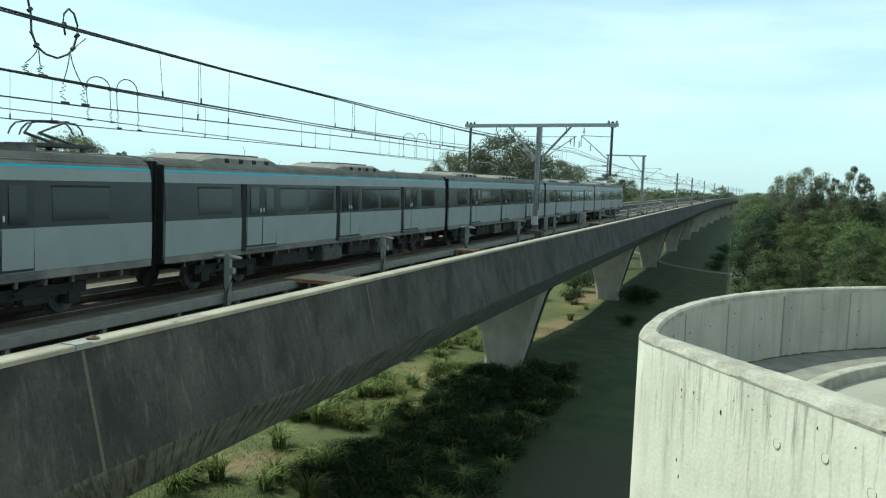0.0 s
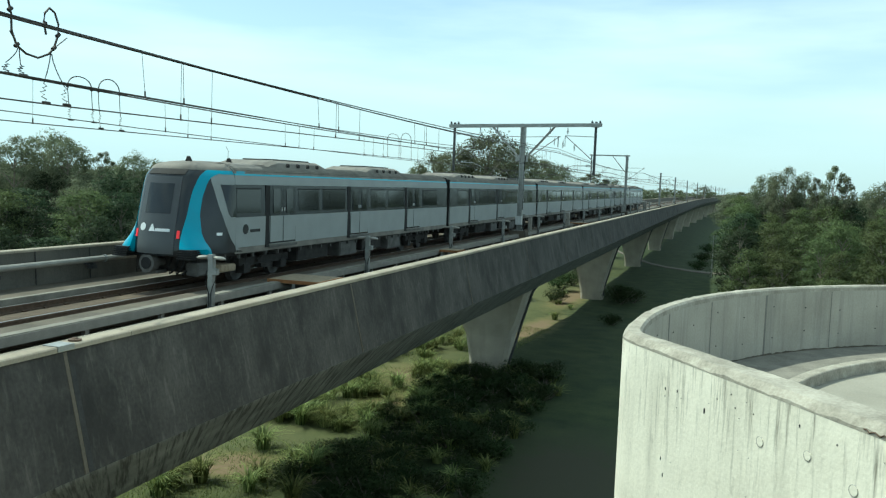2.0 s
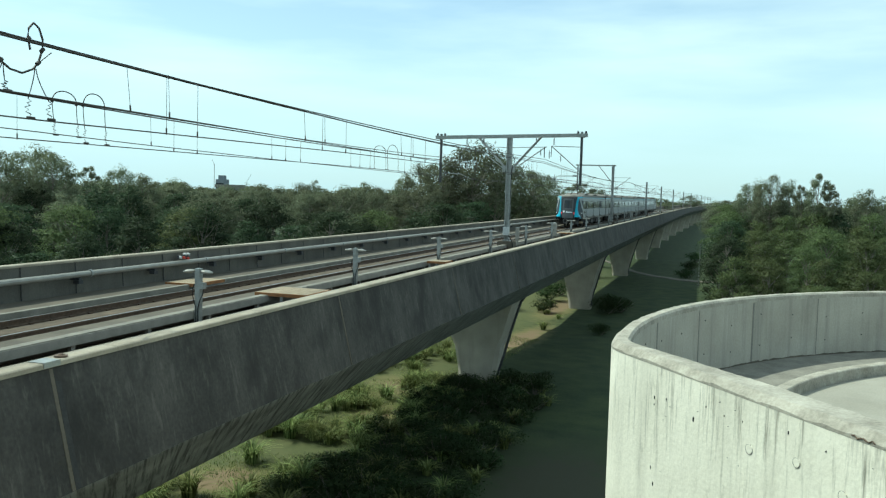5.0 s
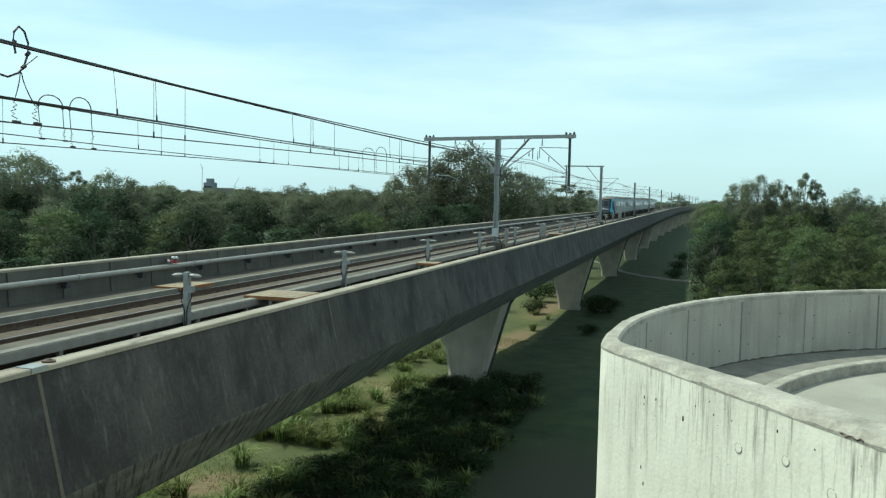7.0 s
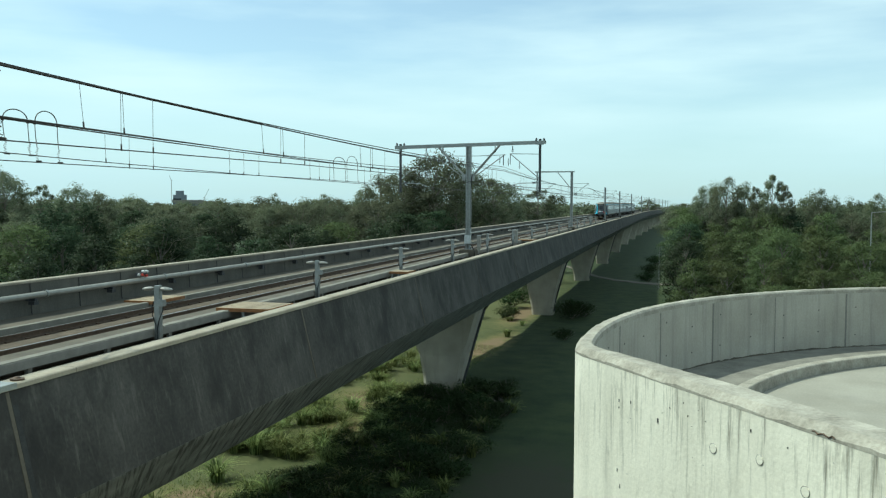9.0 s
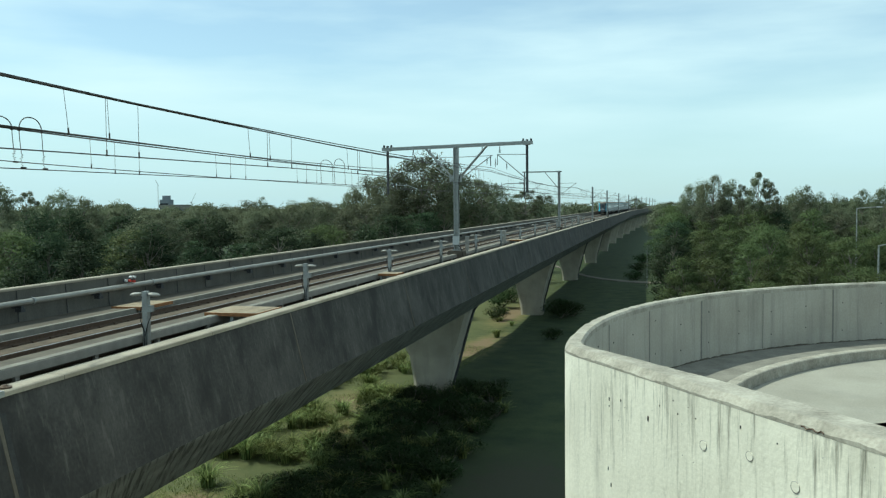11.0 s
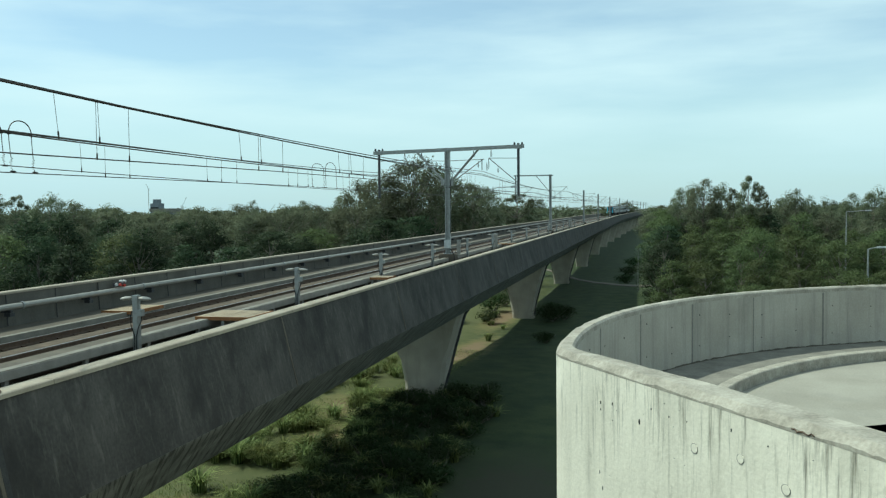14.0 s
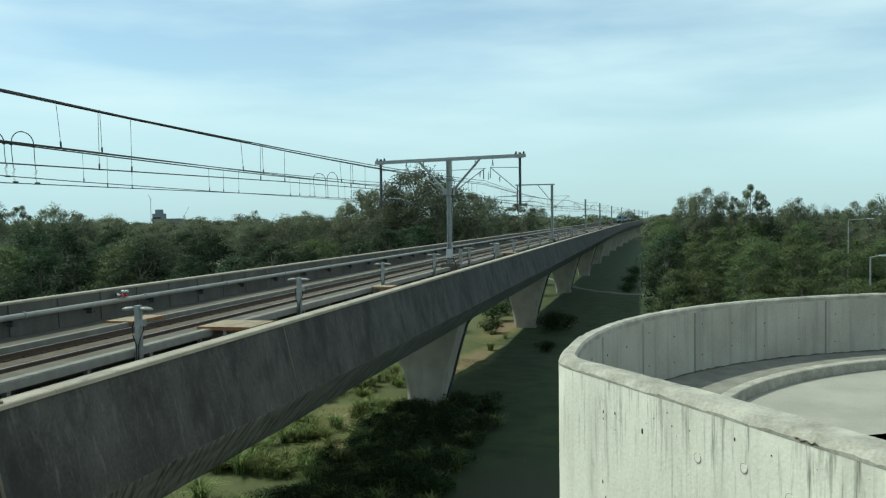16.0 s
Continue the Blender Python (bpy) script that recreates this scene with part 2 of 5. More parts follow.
def earth_and_light_spots(m, spots, colour=(0.19, 0.135, 0.08), fringe=(0.15, 0.135, 0.055)):
    """Ragged-edged spots at the given places: bare earth ringed by drier grass, painted sun."""
    n, l = m.node_tree.nodes, m.node_tree.links
    b = n["Principled BSDF"]
    tc, nz = n.new("ShaderNodeTexCoord"), n.new("ShaderNodeTexNoise")
    nz.inputs["Scale"].default_value, nz.inputs["Detail"].default_value, nz.inputs["Roughness"].default_value = 1.1, 9, 0.7
    l.new(tc.outputs["Object"], nz.inputs["Vector"])
    src = b.inputs["Base Color"].links[0].from_socket
    for x, y, rx, ry in spots:
        mp, ln = n.new("ShaderNodeMapping"), n.new("ShaderNodeVectorMath")
        mp.vector_type = 'TEXTURE'
        mp.inputs["Location"].default_value, mp.inputs["Scale"].default_value = (x, y, 0), (rx, ry, 50)
        ln.operation = 'LENGTH'
        l.new(tc.outputs["Object"], mp.inputs["Vector"])
        l.new(mp.outputs["Vector"], ln.inputs[0])
        for colr, lo, hi in ((fringe, 1.5, 0.9), (colour, 0.85, 0.55)):
            add, rg, mx = n.new("ShaderNodeMath"), n.new("ShaderNodeMapRange"), n.new("ShaderNodeMix")
            add.operation = 'MULTIPLY_ADD'
            add.inputs[1].default_value = 1.6
            rg.inputs["From Min"].default_value, rg.inputs["From Max"].default_value = lo + 0.8, hi + 0.8
            rg.inputs["To Max"].default_value = 0.85
            mx.data_type = 'RGBA'
            mx.inputs["B"].default_value = (*colr, 1)
            l.new(nz.outputs["Fac"], add.inputs[0])
            l.new(ln.outputs["Value"], add.inputs[2])
            l.new(add.outputs["Value"], rg.inputs["Value"])
            l.new(rg.outputs["Result"], mx.inputs["Factor"])
            l.new(src, mx.inputs["A"])
            src = mx.outputs["Result"]
    l.new(src, b.inputs["Base Color"])
    return m


# a browner, darker patch of lawn
earth_and_light_spots(GRASS, ((-5.0, 31, 3.0, 6.0),), colour=(0.042, 0.041, 0.024), fringe=(0.036, 0.043, 0.019))
# paler grass along the sunlit strip: sun painted in against the dark base
earth_and_light_spots(GRASS, ((-19.0, 45, 5.0, 26), (-19.0, 100, 5.0, 40)), colour=(0.10, 0.105, 0.042), fringe=(0.085, 0.095, 0.036))
# bare earth worn through, with drier grass round it
earth_and_light_spots(GRASS, ((-16.7, 27.7, 1.9, 1.5), (-15.0, 37.8, 0.9, 2.8), (-13.9, 67, 1.3, 9.0), (-15.9, 45, 1.8, 2.6), (-15.0, 90, 1.5, 8.0)))
PATHM = material("path_concrete", (0.12, 0.105, 0.085), (0.19, 0.165, 0.135), 1.2, 0.9)
FAR_WALL = material("far_building", (0.17, 0.19, 0.21), (0.25, 0.27, 0.29), 0.05, 0.8)
FAR_ROOF = material("train_roof_grey", (0.13, 0.12, 0.105), (0.27, 0.25, 0.215), 1.6, 0.75, bump=0.15, detail=9)


# ------------------------------------------------------------------ mesh helpers
def part(name, bm, mat, parent=None, label=""):
    me = bpy.data.meshes.new(name)
    bm.to_mesh(me)
    bm.free()
    me.materials.append(mat)
    ob = new(name, me)
    if parent is not None:
        ob.parent = parent
    if label:
        ob["label"] = label
    return ob


def same_part(name, me, parent, m):
    """Another object on the mesh of an alike piece."""
    ob = new(name, me)
    ob.parent = parent
    ob.matrix_basis = m
    return ob


def box(bm, x0, x1, y0, y1, z0, z1, bevel=0.0):
    made = bmesh.ops.create_cube(bm, size=1.0, matrix=Matrix.LocRotScale(((x0 + x1) / 2, (y0 + y1) / 2, (z0 + z1) / 2), None, (x1 - x0, y1 - y0, z1 - z0)))
    if bevel:
        edges = {e for v in made["verts"] for e in v.link_edges}
        bmesh.ops.bevel(bm, geom=list(edges), offset=bevel, segments=2, affect='EDGES')
    return bm


def boxed(*a, bevel=0.0):
    return box(bmesh.new(), *a, bevel=bevel)


def tube(bm, p, q, r, n=8, r2=None):
    p, q = Vector(p), Vector(q)
    d = q - p
    m = Matrix.Translation((p + q) / 2) @ d.to_track_quat('Z', 'Y').to_matrix().to_4x4()
    bmesh.ops.create_cone(bm, cap_ends=True, segments=n, radius1=r, radius2=r if r2 is None else r2, depth=d.length, matrix=m)
    return bm


def strand(bm, pts, r, n=5):
    """A bent rod or wire through points."""
    rings = []
    for i, p in enumerate(pts):
        a, b = Vector(pts[max(i - 1, 0)]), Vector(pts[min(i + 1, len(pts) - 1)])
        q = (b - a).to_track_quat('Z', 'Y')
        rings.append([bm.verts.new(Vector(p) + q @ Vector((r * math.cos(k * math.tau / n), r * math.sin(k * math.tau / n), 0))) for k in range(n)])
    for u, v in zip(rings, rings[1:]):
        for k in range(n):
            bm.faces.new((u[k], u[(k + 1) % n], v[(k + 1) % n], v[k]))
    bm.faces.new(rings[0][::-1])
    bm.faces.new(rings[-1])
    return bm


def loft(bm, sections, closed=True, caps=True):
    """Skin over cross-sections with equal counts of points."""
    rings = [[bm.verts.new(p) for p in s] for s in sections]
    n = len(rings[0])
    for u, v in zip(rings, rings[1:]):
        for k in range(n if closed else n - 1):
            bm.faces.new((u[k], u[(k + 1) % n], v[(k + 1) % n], v[k]))
    if caps and closed:
        bm.faces.new(rings[0][::-1])
        bm.faces.new(rings[-1])
    bmesh.ops.recalc_face_normals(bm, faces=bm.faces)
    return bm


# ------------------------------------------------------------------ the line's plan
XC = -12.8            # centre line of the viaduct
HALF = 5.04           # to the outer face of the parapet
RAILZ = 8.31
TOP = 9.38            # parapet top
TRACKS = (XC - 2.25, XC + 2.25)
Y0, Y1 = -70.0, 900.0
PIERS = [-33.0, 49.5] + [49.5 + 41.5 * k for k in range(1, 21)]


def off(y):
    """How far the line bends to the right: straight, an easy curve, straight again."""
    return min(90.0, max(0.0, y - 240.0)) ** 2 / 7000.0 + max(0.0, y - 330.0) * 0.0257


def heading(y):
    return -math.degrees(math.atan(min(90.0, max(0.0, y - 240.0)) / 3500.0))


def stations(a, b, step=10.0):
    n = max(1, round((b - a) / step))
    return [a + (b - a) * k / n for k in range(n + 1)]


def run(profile, a, b, step=10.0):
    """A profile of (x from the centre line, z) carried along the line."""
    return loft(bmesh.new(), [[(XC + off(y) + x, y, z) for x, z in profile] for y in stations(a, b, step)])


def rect(x0, x1, z0, z1):
    return [(x0, z0), (x1, z0), (x1, z1), (x0, z1)]


# ------------------------------------------------------------------ ground
def ground_z(x, y):
    return 0.25 * noise.noise((x * 0.06, y * 0.06, 0.3)) + 0.10 * noise.noise((x * 0.3, y * 0.3, 7.0)) + 0.85 * min(1.0, max(0.0, (78.0 - y) / 26.0)) * min(1.0, max(0.0, (60 + x) / 20))


def build_ground():
    bm = bmesh.new()
    xs = [-2500, -1200, -600, -300, -150, -90, -60] + [-45 + 1.5 * k for k in range(41)] + [25, 40, 60, 90, 150, 300, 600, 1200, 2500]
    ys = [-600, -300, -120, -60, -20] + [2.0 * k for k in range(90)] + [190, 220, 260, 320, 400, 600, 900, 1500, 2500, 4000]
    grid = [[bm.verts.new((x, y, ground_z(x, y))) for x in xs] for y in ys]
    for u, v in zip(grid, grid[1:]):
        for k in range(len(xs) - 1):
            bm.faces.new((u[k], u[k + 1], v[k + 1], v[k]))
    for f in bm.faces:
        f.smooth = True
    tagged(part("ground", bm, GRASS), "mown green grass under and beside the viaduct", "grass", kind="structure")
    bm = bmesh.new()
    def path_y(x):
        return 129.2 + (0.125 * (x + 1.5) ** 2 if -14 < x < -1.5 else 0 if x >= -1.5 else 19.5 - 3.1 * (x + 14))
    loft(bm, [[(x, path_y(x) + w, ground_z(x, path_y(x) + w) + z) for w, z in ((-1.3, -0.1), (-1.3, 0.07), (1.3, 0.07), (1.3, -0.1))] for x in range(-24, 9)])
    tagged(part("path", bm, PATHM), "pale concrete footpath crossing under the viaduct", "path", kind="structure")


build_ground()


# ------------------------------------------------------------------ viaduct
FACE, SOFF, OUT = 7.72, 6.02, 5.40   # foot of the outer face, soffit, how far the foot stands out


def girder(a, b, parent):
    secs = []
    for y in stations(a, b, 8.0):
        c = XC + off(y)
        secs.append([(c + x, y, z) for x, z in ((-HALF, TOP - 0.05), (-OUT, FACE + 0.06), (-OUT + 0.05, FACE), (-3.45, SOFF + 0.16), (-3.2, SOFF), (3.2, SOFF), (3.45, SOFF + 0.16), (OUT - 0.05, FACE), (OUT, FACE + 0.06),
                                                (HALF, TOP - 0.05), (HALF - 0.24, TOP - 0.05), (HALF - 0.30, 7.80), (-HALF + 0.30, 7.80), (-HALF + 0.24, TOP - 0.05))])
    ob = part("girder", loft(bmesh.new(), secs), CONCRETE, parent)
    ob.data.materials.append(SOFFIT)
    # the paler inner-face copy carries bounced light in its colour
    ob.data.materials.append(PARAPET_IN_BOUNCE)
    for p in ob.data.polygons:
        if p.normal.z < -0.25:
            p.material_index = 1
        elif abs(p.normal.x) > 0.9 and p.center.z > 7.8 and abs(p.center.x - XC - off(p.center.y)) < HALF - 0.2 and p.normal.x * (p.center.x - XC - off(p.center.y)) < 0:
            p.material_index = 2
    return ob


def pier(y, parent):
    """A flared column that widens to the girder."""
    c, g = XC + off(y), ground_z(XC, y) - 0.3
    s = SOFF
    secs = []
    for z, hw, hd in ((g, 1.10, 0.80), (g + 0.9, 1.16, 0.80), (g + 2.2, 1.38, 0.86), (s - 2.4, 1.80, 0.96), (s - 1.2, 2.14, 1.04), (s - 0.4, 2.40, 1.10), (s + 0.05, 2.56, 1.12)):
        ch = 0.22
        secs.append([(c + x, y + d, z) for x, d in ((-hw + ch, -hd), (hw - ch, -hd), (hw, -hd + ch), (hw, hd - ch), (hw - ch, hd), (-hw + ch, hd), (-hw, hd - ch), (-hw, -hd + ch))])
    return part("pier", loft(bmesh.new(), secs), PIER, parent)


viaduct = tagged(new("viaduct"), "long grey weathered concrete railway viaduct on flared piers", "viaduct", kind="structure")
ends = [Y0] + PIERS + [Y1]
for a, b in zip(ends, ends[1:]):
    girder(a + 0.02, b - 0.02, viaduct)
for y in PIERS:
    pier(y, viaduct)
    if y < 200:
        c = XC + off(y)
        bm = strand(bmesh.new(), [(c + 3.0, y - 0.5, 6.25), (c + 2.86, y - 0.5, 6.0), (c + 2.50, y - 0.5, 5.5), (c + 2.25, y - 0.5, 4.7), (c + 1.90, y - 0.5, 3.5), (c + 1.64, y - 0.5, 2.5), (c + 1.26, y - 0.5, 1.2), (c + 1.24, y - 0.5, 0.4)], 0.075, 8)
        part("drain_pipe", bm, DARKSTEEL, viaduct, "dark steel drain pipe")

# copings, in lengths with open joints
for side in (-1, 1):
    y = Y0
    while y < Y1 - 1:
        step = 4.0 if y < 130 else 20.0
        s = side
        prof = [(s * (HALF + 0.03), TOP - 0.07), (s * (HALF + 0.03), TOP - 0.015), (s * (HALF + 0.01), TOP), (s * (HALF - 0.25), TOP), (s * (HALF - 0.27), TOP - 0.02), (s * (HALF - 0.27), TOP - 0.07)]
        part("coping", run(prof, y + 0.006, y + step - 0.006, 10), CAP, viaduct)
        y += step
JOINT0, JSTEP = 8.75, 8.7
# pale sealed joints that run down the outer faces, following their slope
for side in (-1, 1):
    for k in range(-2, 17):
        y = JOINT0 + JSTEP * k
        c = XC + off(y)
        bm = loft(bmesh.new(), [[(c + side * (HALF + 0.010), y + d, TOP - 0.09), (c + side * (OUT + 0.010), y + d, FACE + 0.07), (c + side * (OUT - 0.03), y + d, FACE + 0.07), (c + side * (HALF - 0.03), y + d, TOP - 0.09)] for d in (-0.03, 0.03)])
        part("face_joint", bm, DECK, viaduct)
        bm = loft(bmesh.new(), [[(c + side * (HALF + 0.012), y + d, TOP - 0.09), (c + side * (OUT + 0.012), y + d, FACE + 0.07), (c + side * (OUT - 0.03), y + d, FACE + 0.07), (c + side * (HALF - 0.03), y + d, TOP - 0.09)] for d in (0.032, 0.045)])
        part("face_joint", bm, JOINT, viaduct)
me = None
for y in stations(4.0, 130, 2.1):
    m = Matrix.Translation((XC - HALF + 0.262, y, 0))
    if me is None:
        ob = part("panel_joint", loft(bmesh.new(), [[(0.045 * (z < 8.5), d, z), (0.045 * (z < 8.5) + 0.006, d, z), (0.045 * (z < 8.5) + 0.006, d + 0.035, z), (0.045 * (z < 8.5), d + 0.035, z)] for z, d in ((8.41, 0), (9.30, 0))]), JOINT, viaduct)
        ob.matrix_basis, me = m, ob.data
    else:
        same_part("panel_joint", me, viaduct, m)
for d0, d1, proud, mat in ((0.046, 0.13, 0.008, JOINT),):
    bm = loft(bmesh.new(), [[(XC + HALF + proud, JOINT0 + d, TOP - 0.09), (XC + OUT + proud, JOINT0 + d, FACE + 0.07), (XC + OUT - 0.03, JOINT0 + d, FACE + 0.07), (XC + HALF - 0.03, JOINT0 + d, TOP - 0.09)] for d in (d0, d1)])
    part("face_joint", bm, mat, viaduct)
cover = tagged(new("joint_cover"), "galvanised steel joint cover with a rusty cap on the parapet", "joint cover")
part("plate", boxed(XC + HALF - 0.20, XC + HALF + 0.045, 8.60, 8.88, TOP + 0.001, TOP + 0.012), STEEL, cover)
part("lip", boxed(XC + HALF + 0.034, XC + HALF + 0.046, 8.60, 8.88, TOP - 0.06, TOP + 0.0), STEEL, cover)
part("cap", tube(tube(bmesh.new(), (XC + HALF - 0.10, 9.05, TOP + 0.001), (XC + HALF - 0.10, 9.05, TOP + 0.025), 0.085, 14), (XC + HALF - 0.10, 9.05, TOP + 0.025), (XC + HALF - 0.10, 9.05, TOP + 0.045), 0.05, 12, 0.03), RAIL, cover, "rusty round cap")

deck = tagged(new("track_deck"), "concrete deck with walkways between the parapets", "deck", kind="structure")
part("deck_slab", run(rect(-4.7, 4.7, 7.80, 7.92), Y0, Y1), DECK, deck)
for s in (-1, 1):
    part("side_walkway", run(rect(*sorted((s * 4.72, s * 3.42)), 7.93, 8.40), Y0, Y1), DECK, deck)
    part("walkway_kerb", run(rect(*sorted((s * 3.40, s * 3.24)), 7.93, 8.43), Y0, Y1), KERB, deck)
    part("track_bed", run(rect(*sorted((s * 3.22, s * 1.30)), 7.93, 8.14), Y0, Y1), BALLAST, deck)
# the raised cable trough between the tracks
part("bed_kerb", run(rect(-1.26, -1.06, 7.93, 8.22), Y0, Y1), KERB, deck)
part("trough_cover", run(rect(-1.05, -0.12, 8.18, 8.30), Y0, Y1), DECK, deck)
part("trough_edge", run(rect(-0.11, 0.13, 8.24, 8.41), Y0, Y1), KERB, deck)
part("trough_wall", run(rect(0.132, 0.16, 8.20, 8.39), Y0, Y1), PIPE, deck)
part("trough_base", run(rect(-0.9, -0.55, 7.93, 8.17), Y0, Y1), DECK, deck)
stub = None
for y in stations(2, 150, 2.6):
    if stub is None:
        stub = part("trough_bracket", boxed(-0.05, 0.05, -0.06, 0.06, 7.93, 8.23), PIPE, deck)
        stub.matrix_basis = Matrix.Translation((XC + 0.06, y, 0))
    else:
        same_part("trough_bracket", stub.data, deck, Matrix.Translation((XC + 0.06, y, 0)))

RAILPROF = [(-0.075, 0), (0.075, 0), (0.075, 0.015), (0.012, 0.035), (0.012, 0.115), (0.036, 0.125), (0.036, 0.155), (0.028, 0.165), (-0.028, 0.165), (-0.036, 0.155), (-0.036, 0.125), (-0.012, 0.115), (-0.012, 0.035), (-0.075, 0.015)]
for tx in TRACKS:
    track = tagged(new("railway_track"), "pair of rusty steel rails fixed to a concrete track bed", "railway track", kind="structure")
    for s in (-0.7525, 0.7525):
        r = part("rail", run([(tx - XC + s + x, RAILZ - 0.165 + z) for x, z in RAILPROF], Y0, Y1), RAIL, track)
        r.data.materials.append(RAILTOP)
        for p in r.data.polygons:
            if p.normal.z > 0.9 and p.center.z > RAILZ - 0.02:
                p.material_index = 1
    me = None
    for n, y in enumerate(stations(8, 110, 0.7)):
        for s in (-0.7525, 0.7525):
            if me is None:
                ob = part("rail_clip", boxed(-0.14, 0.14, -0.07, 0.07, 8.14, 8.175, bevel=0.01), RAIL, track)
                ob.matrix_basis = Matrix.Translation((tx + s, y, 0))
                me = ob.data
            else:
                same_part("rail_clip", me, track, Matrix.Translation((tx + s, y, 0)))


# crossing boards
def boards(x0, x1, y0, y1, z, name="crossing_boards"):
    ob = tagged(new(name), "weathered tan boards crossing from the walkway to the track", "boardwalk")
    n = max(2, round((y1 - y0) / 0.28))
    for k in range(n):
        a, b = y0 + (y1 - y0) * k / n, y0 + (y1 - y0) * (k + 1) / n
        part("board", boxed(x0, x1, a + 0.008, b - 0.008, z - 0.05, z, bevel=0.008), BOARD, ob)
    part("edge_angle", boxed(x0, x1, y0 - 0.03, y0 - 0.002, z - 0.10, z + 0.004), RUST, ob, "rusty steel edge angle")
    part("edge_angle", boxed(x1 + 0.002, x1 + 0.03, y0, y1, z - 0.10, z + 0.004), RUST, ob, "rusty steel edge angle")
    for x in (x0 + 0.1, (x0 + x1) / 2, x1 - 0.1):
        part("bearer", boxed(x - 0.05, x + 0.05, y0 + 0.05, y1 - 0.05, 7.92, z - 0.052), STEEL, ob)
    return ob


boards(XC - 0.30, XC + 1.40, 23.3, 25.0, 8.47)
boards(XC - 4.15, XC - 3.08, 24.3, 26.1, 8.46)
boards(XC + 0.2, XC + 1.1, 38.4, 39.5, 8.44)
boards(XC - 0.25, XC + 1.2, 76.0, 77.6, 8.47)

# pipe along the far parapet with brackets
pipe = tagged(new("service_pipe"), "grey service pipe bracketed along the inside of the parapet", "pipe")
for a, b in zip(stations(Y0, 200, 12), stations(Y0, 200, 12)[1:]):
    tb = strand(bmesh.new(), [(XC - 4.52, a + 0.01, 8.98), (XC - 4.52, b - 0.01, 8.98)], 0.085, 10)
    part("pipe_length", tb, PIPE, pipe)
for y in stations(3.0, 130, 3.5):
    part("bracket", box(boxed(XC - 4.76, XC - 4.44, y - 0.05, y + 0.05, 8.82, 8.89), XC - 4.62, XC - 4.42, y - 0.09, y + 0.09, 8.72, 8.82), DARKSTEEL, pipe)
for y in stations(3.0, 130, 6.0):
    part("clamp", tube(bmesh.new(), (XC - 4.52, y - 0.04, 8.98), (XC - 4.52, y + 0.04, 8.98), 0.11, 10), STEEL, pipe)


# small red and white signal on the far parapet
def wall_signal(y):
    ob = tagged(new("track_signal"), "small red and white signal lamps clipped to the parapet", "signal")
    part("bracket", boxed(XC - 4.72, XC - 4.45, y - 0.04, y + 0.04, 9.14, 9.20), DARKSTEEL, ob)
    for d, z, m in ((-0.24, 9.18, PALE), (0.24, 9.26, PALE), (-0.04, 9.16, REDSIG), (0.06, 9.27, PALE), (0.20, 9.12, REDSIG)):
        part("lamp_head", tube(bmesh.new(), (XC - 4.52, y + d, z), (XC - 4.40, y + d - 0.03, z), 0.045, 12), m, ob)
    part("carrier", boxed(XC - 4.54, XC - 4.48, y - 0.3, y + 0.3, 9.12, 9.24), DARKSTEEL, ob)


wall_signal(25.8)


# lamp posts between the tracks
def lamp_post(y):
    ob = tagged(new("walkway_lamp_post"), "short grey steel post with two oval lamp heads between the tracks", "lamp post", group="walkway lamp posts")
    ob.location = (XC + 0.25 + off(y), y, 0)
    part("post", boxed(-0.075, 0.075, -0.075, 0.075, 7.92, 9.50, bevel=0.008), STEEL, ob)
    for s in (-1, 1):
        bm = bmesh.new()
        bmesh.ops.create_uvsphere(bm, u_segments=16, v_segments=8, radius=1.0, matrix=Matrix.Translation((s * 0.255, -0.03, 9.42)) @ Matrix.Rotation(s * 0.10, 4, 'Y') @ Matrix.Diagonal((0.17, 0.12, 0.05, 1)))
        part("lamp_head", bm, PIPE, ob)
        part("lamp_arm", boxed(*sorted((s * 0.06, s * 0.16)), -0.03, 0.03, 9.37, 9.42), STEEL, ob)
    part("junction_box", boxed(0.06, 0.20, -0.10, 0.06, 8.98, 9.14, bevel=0.01), STEEL, ob)
    part("base_plate", boxed(-0.11, 0.11, -0.11, 0.11, 7.925, 7.95), STEEL, ob)
    part("cable", strand(bmesh.new(), [(0.15, -0.02, 8.98), (0.16, -0.06, 8.85), (0.10, -0.10, 8.68), (0.03, -0.09, 8.45), (0.03, -0.09, 8.0)], 0.012, 6), RUBBER, ob)
    part("cable", strand(bmesh.new(), [(-0.09, -0.06, 9.1), (-0.13, -0.08, 8.95), (-0.11, -0.09, 8.75), (-0.02, -0.09, 8.5), (-0.02, -0.09, 8.0)], 0.012, 6), RUBBER, ob)
    return ob


first = lamp_post(19.41)
for k in range(1, 14):
    y = 19.41 + 10.3 * k
    copy_thing(first, Matrix.Translation((XC + 0.25 + off(y), y, 0)))


# ------------------------------------------------------------------ overhead line
BEAMZ = 15.45


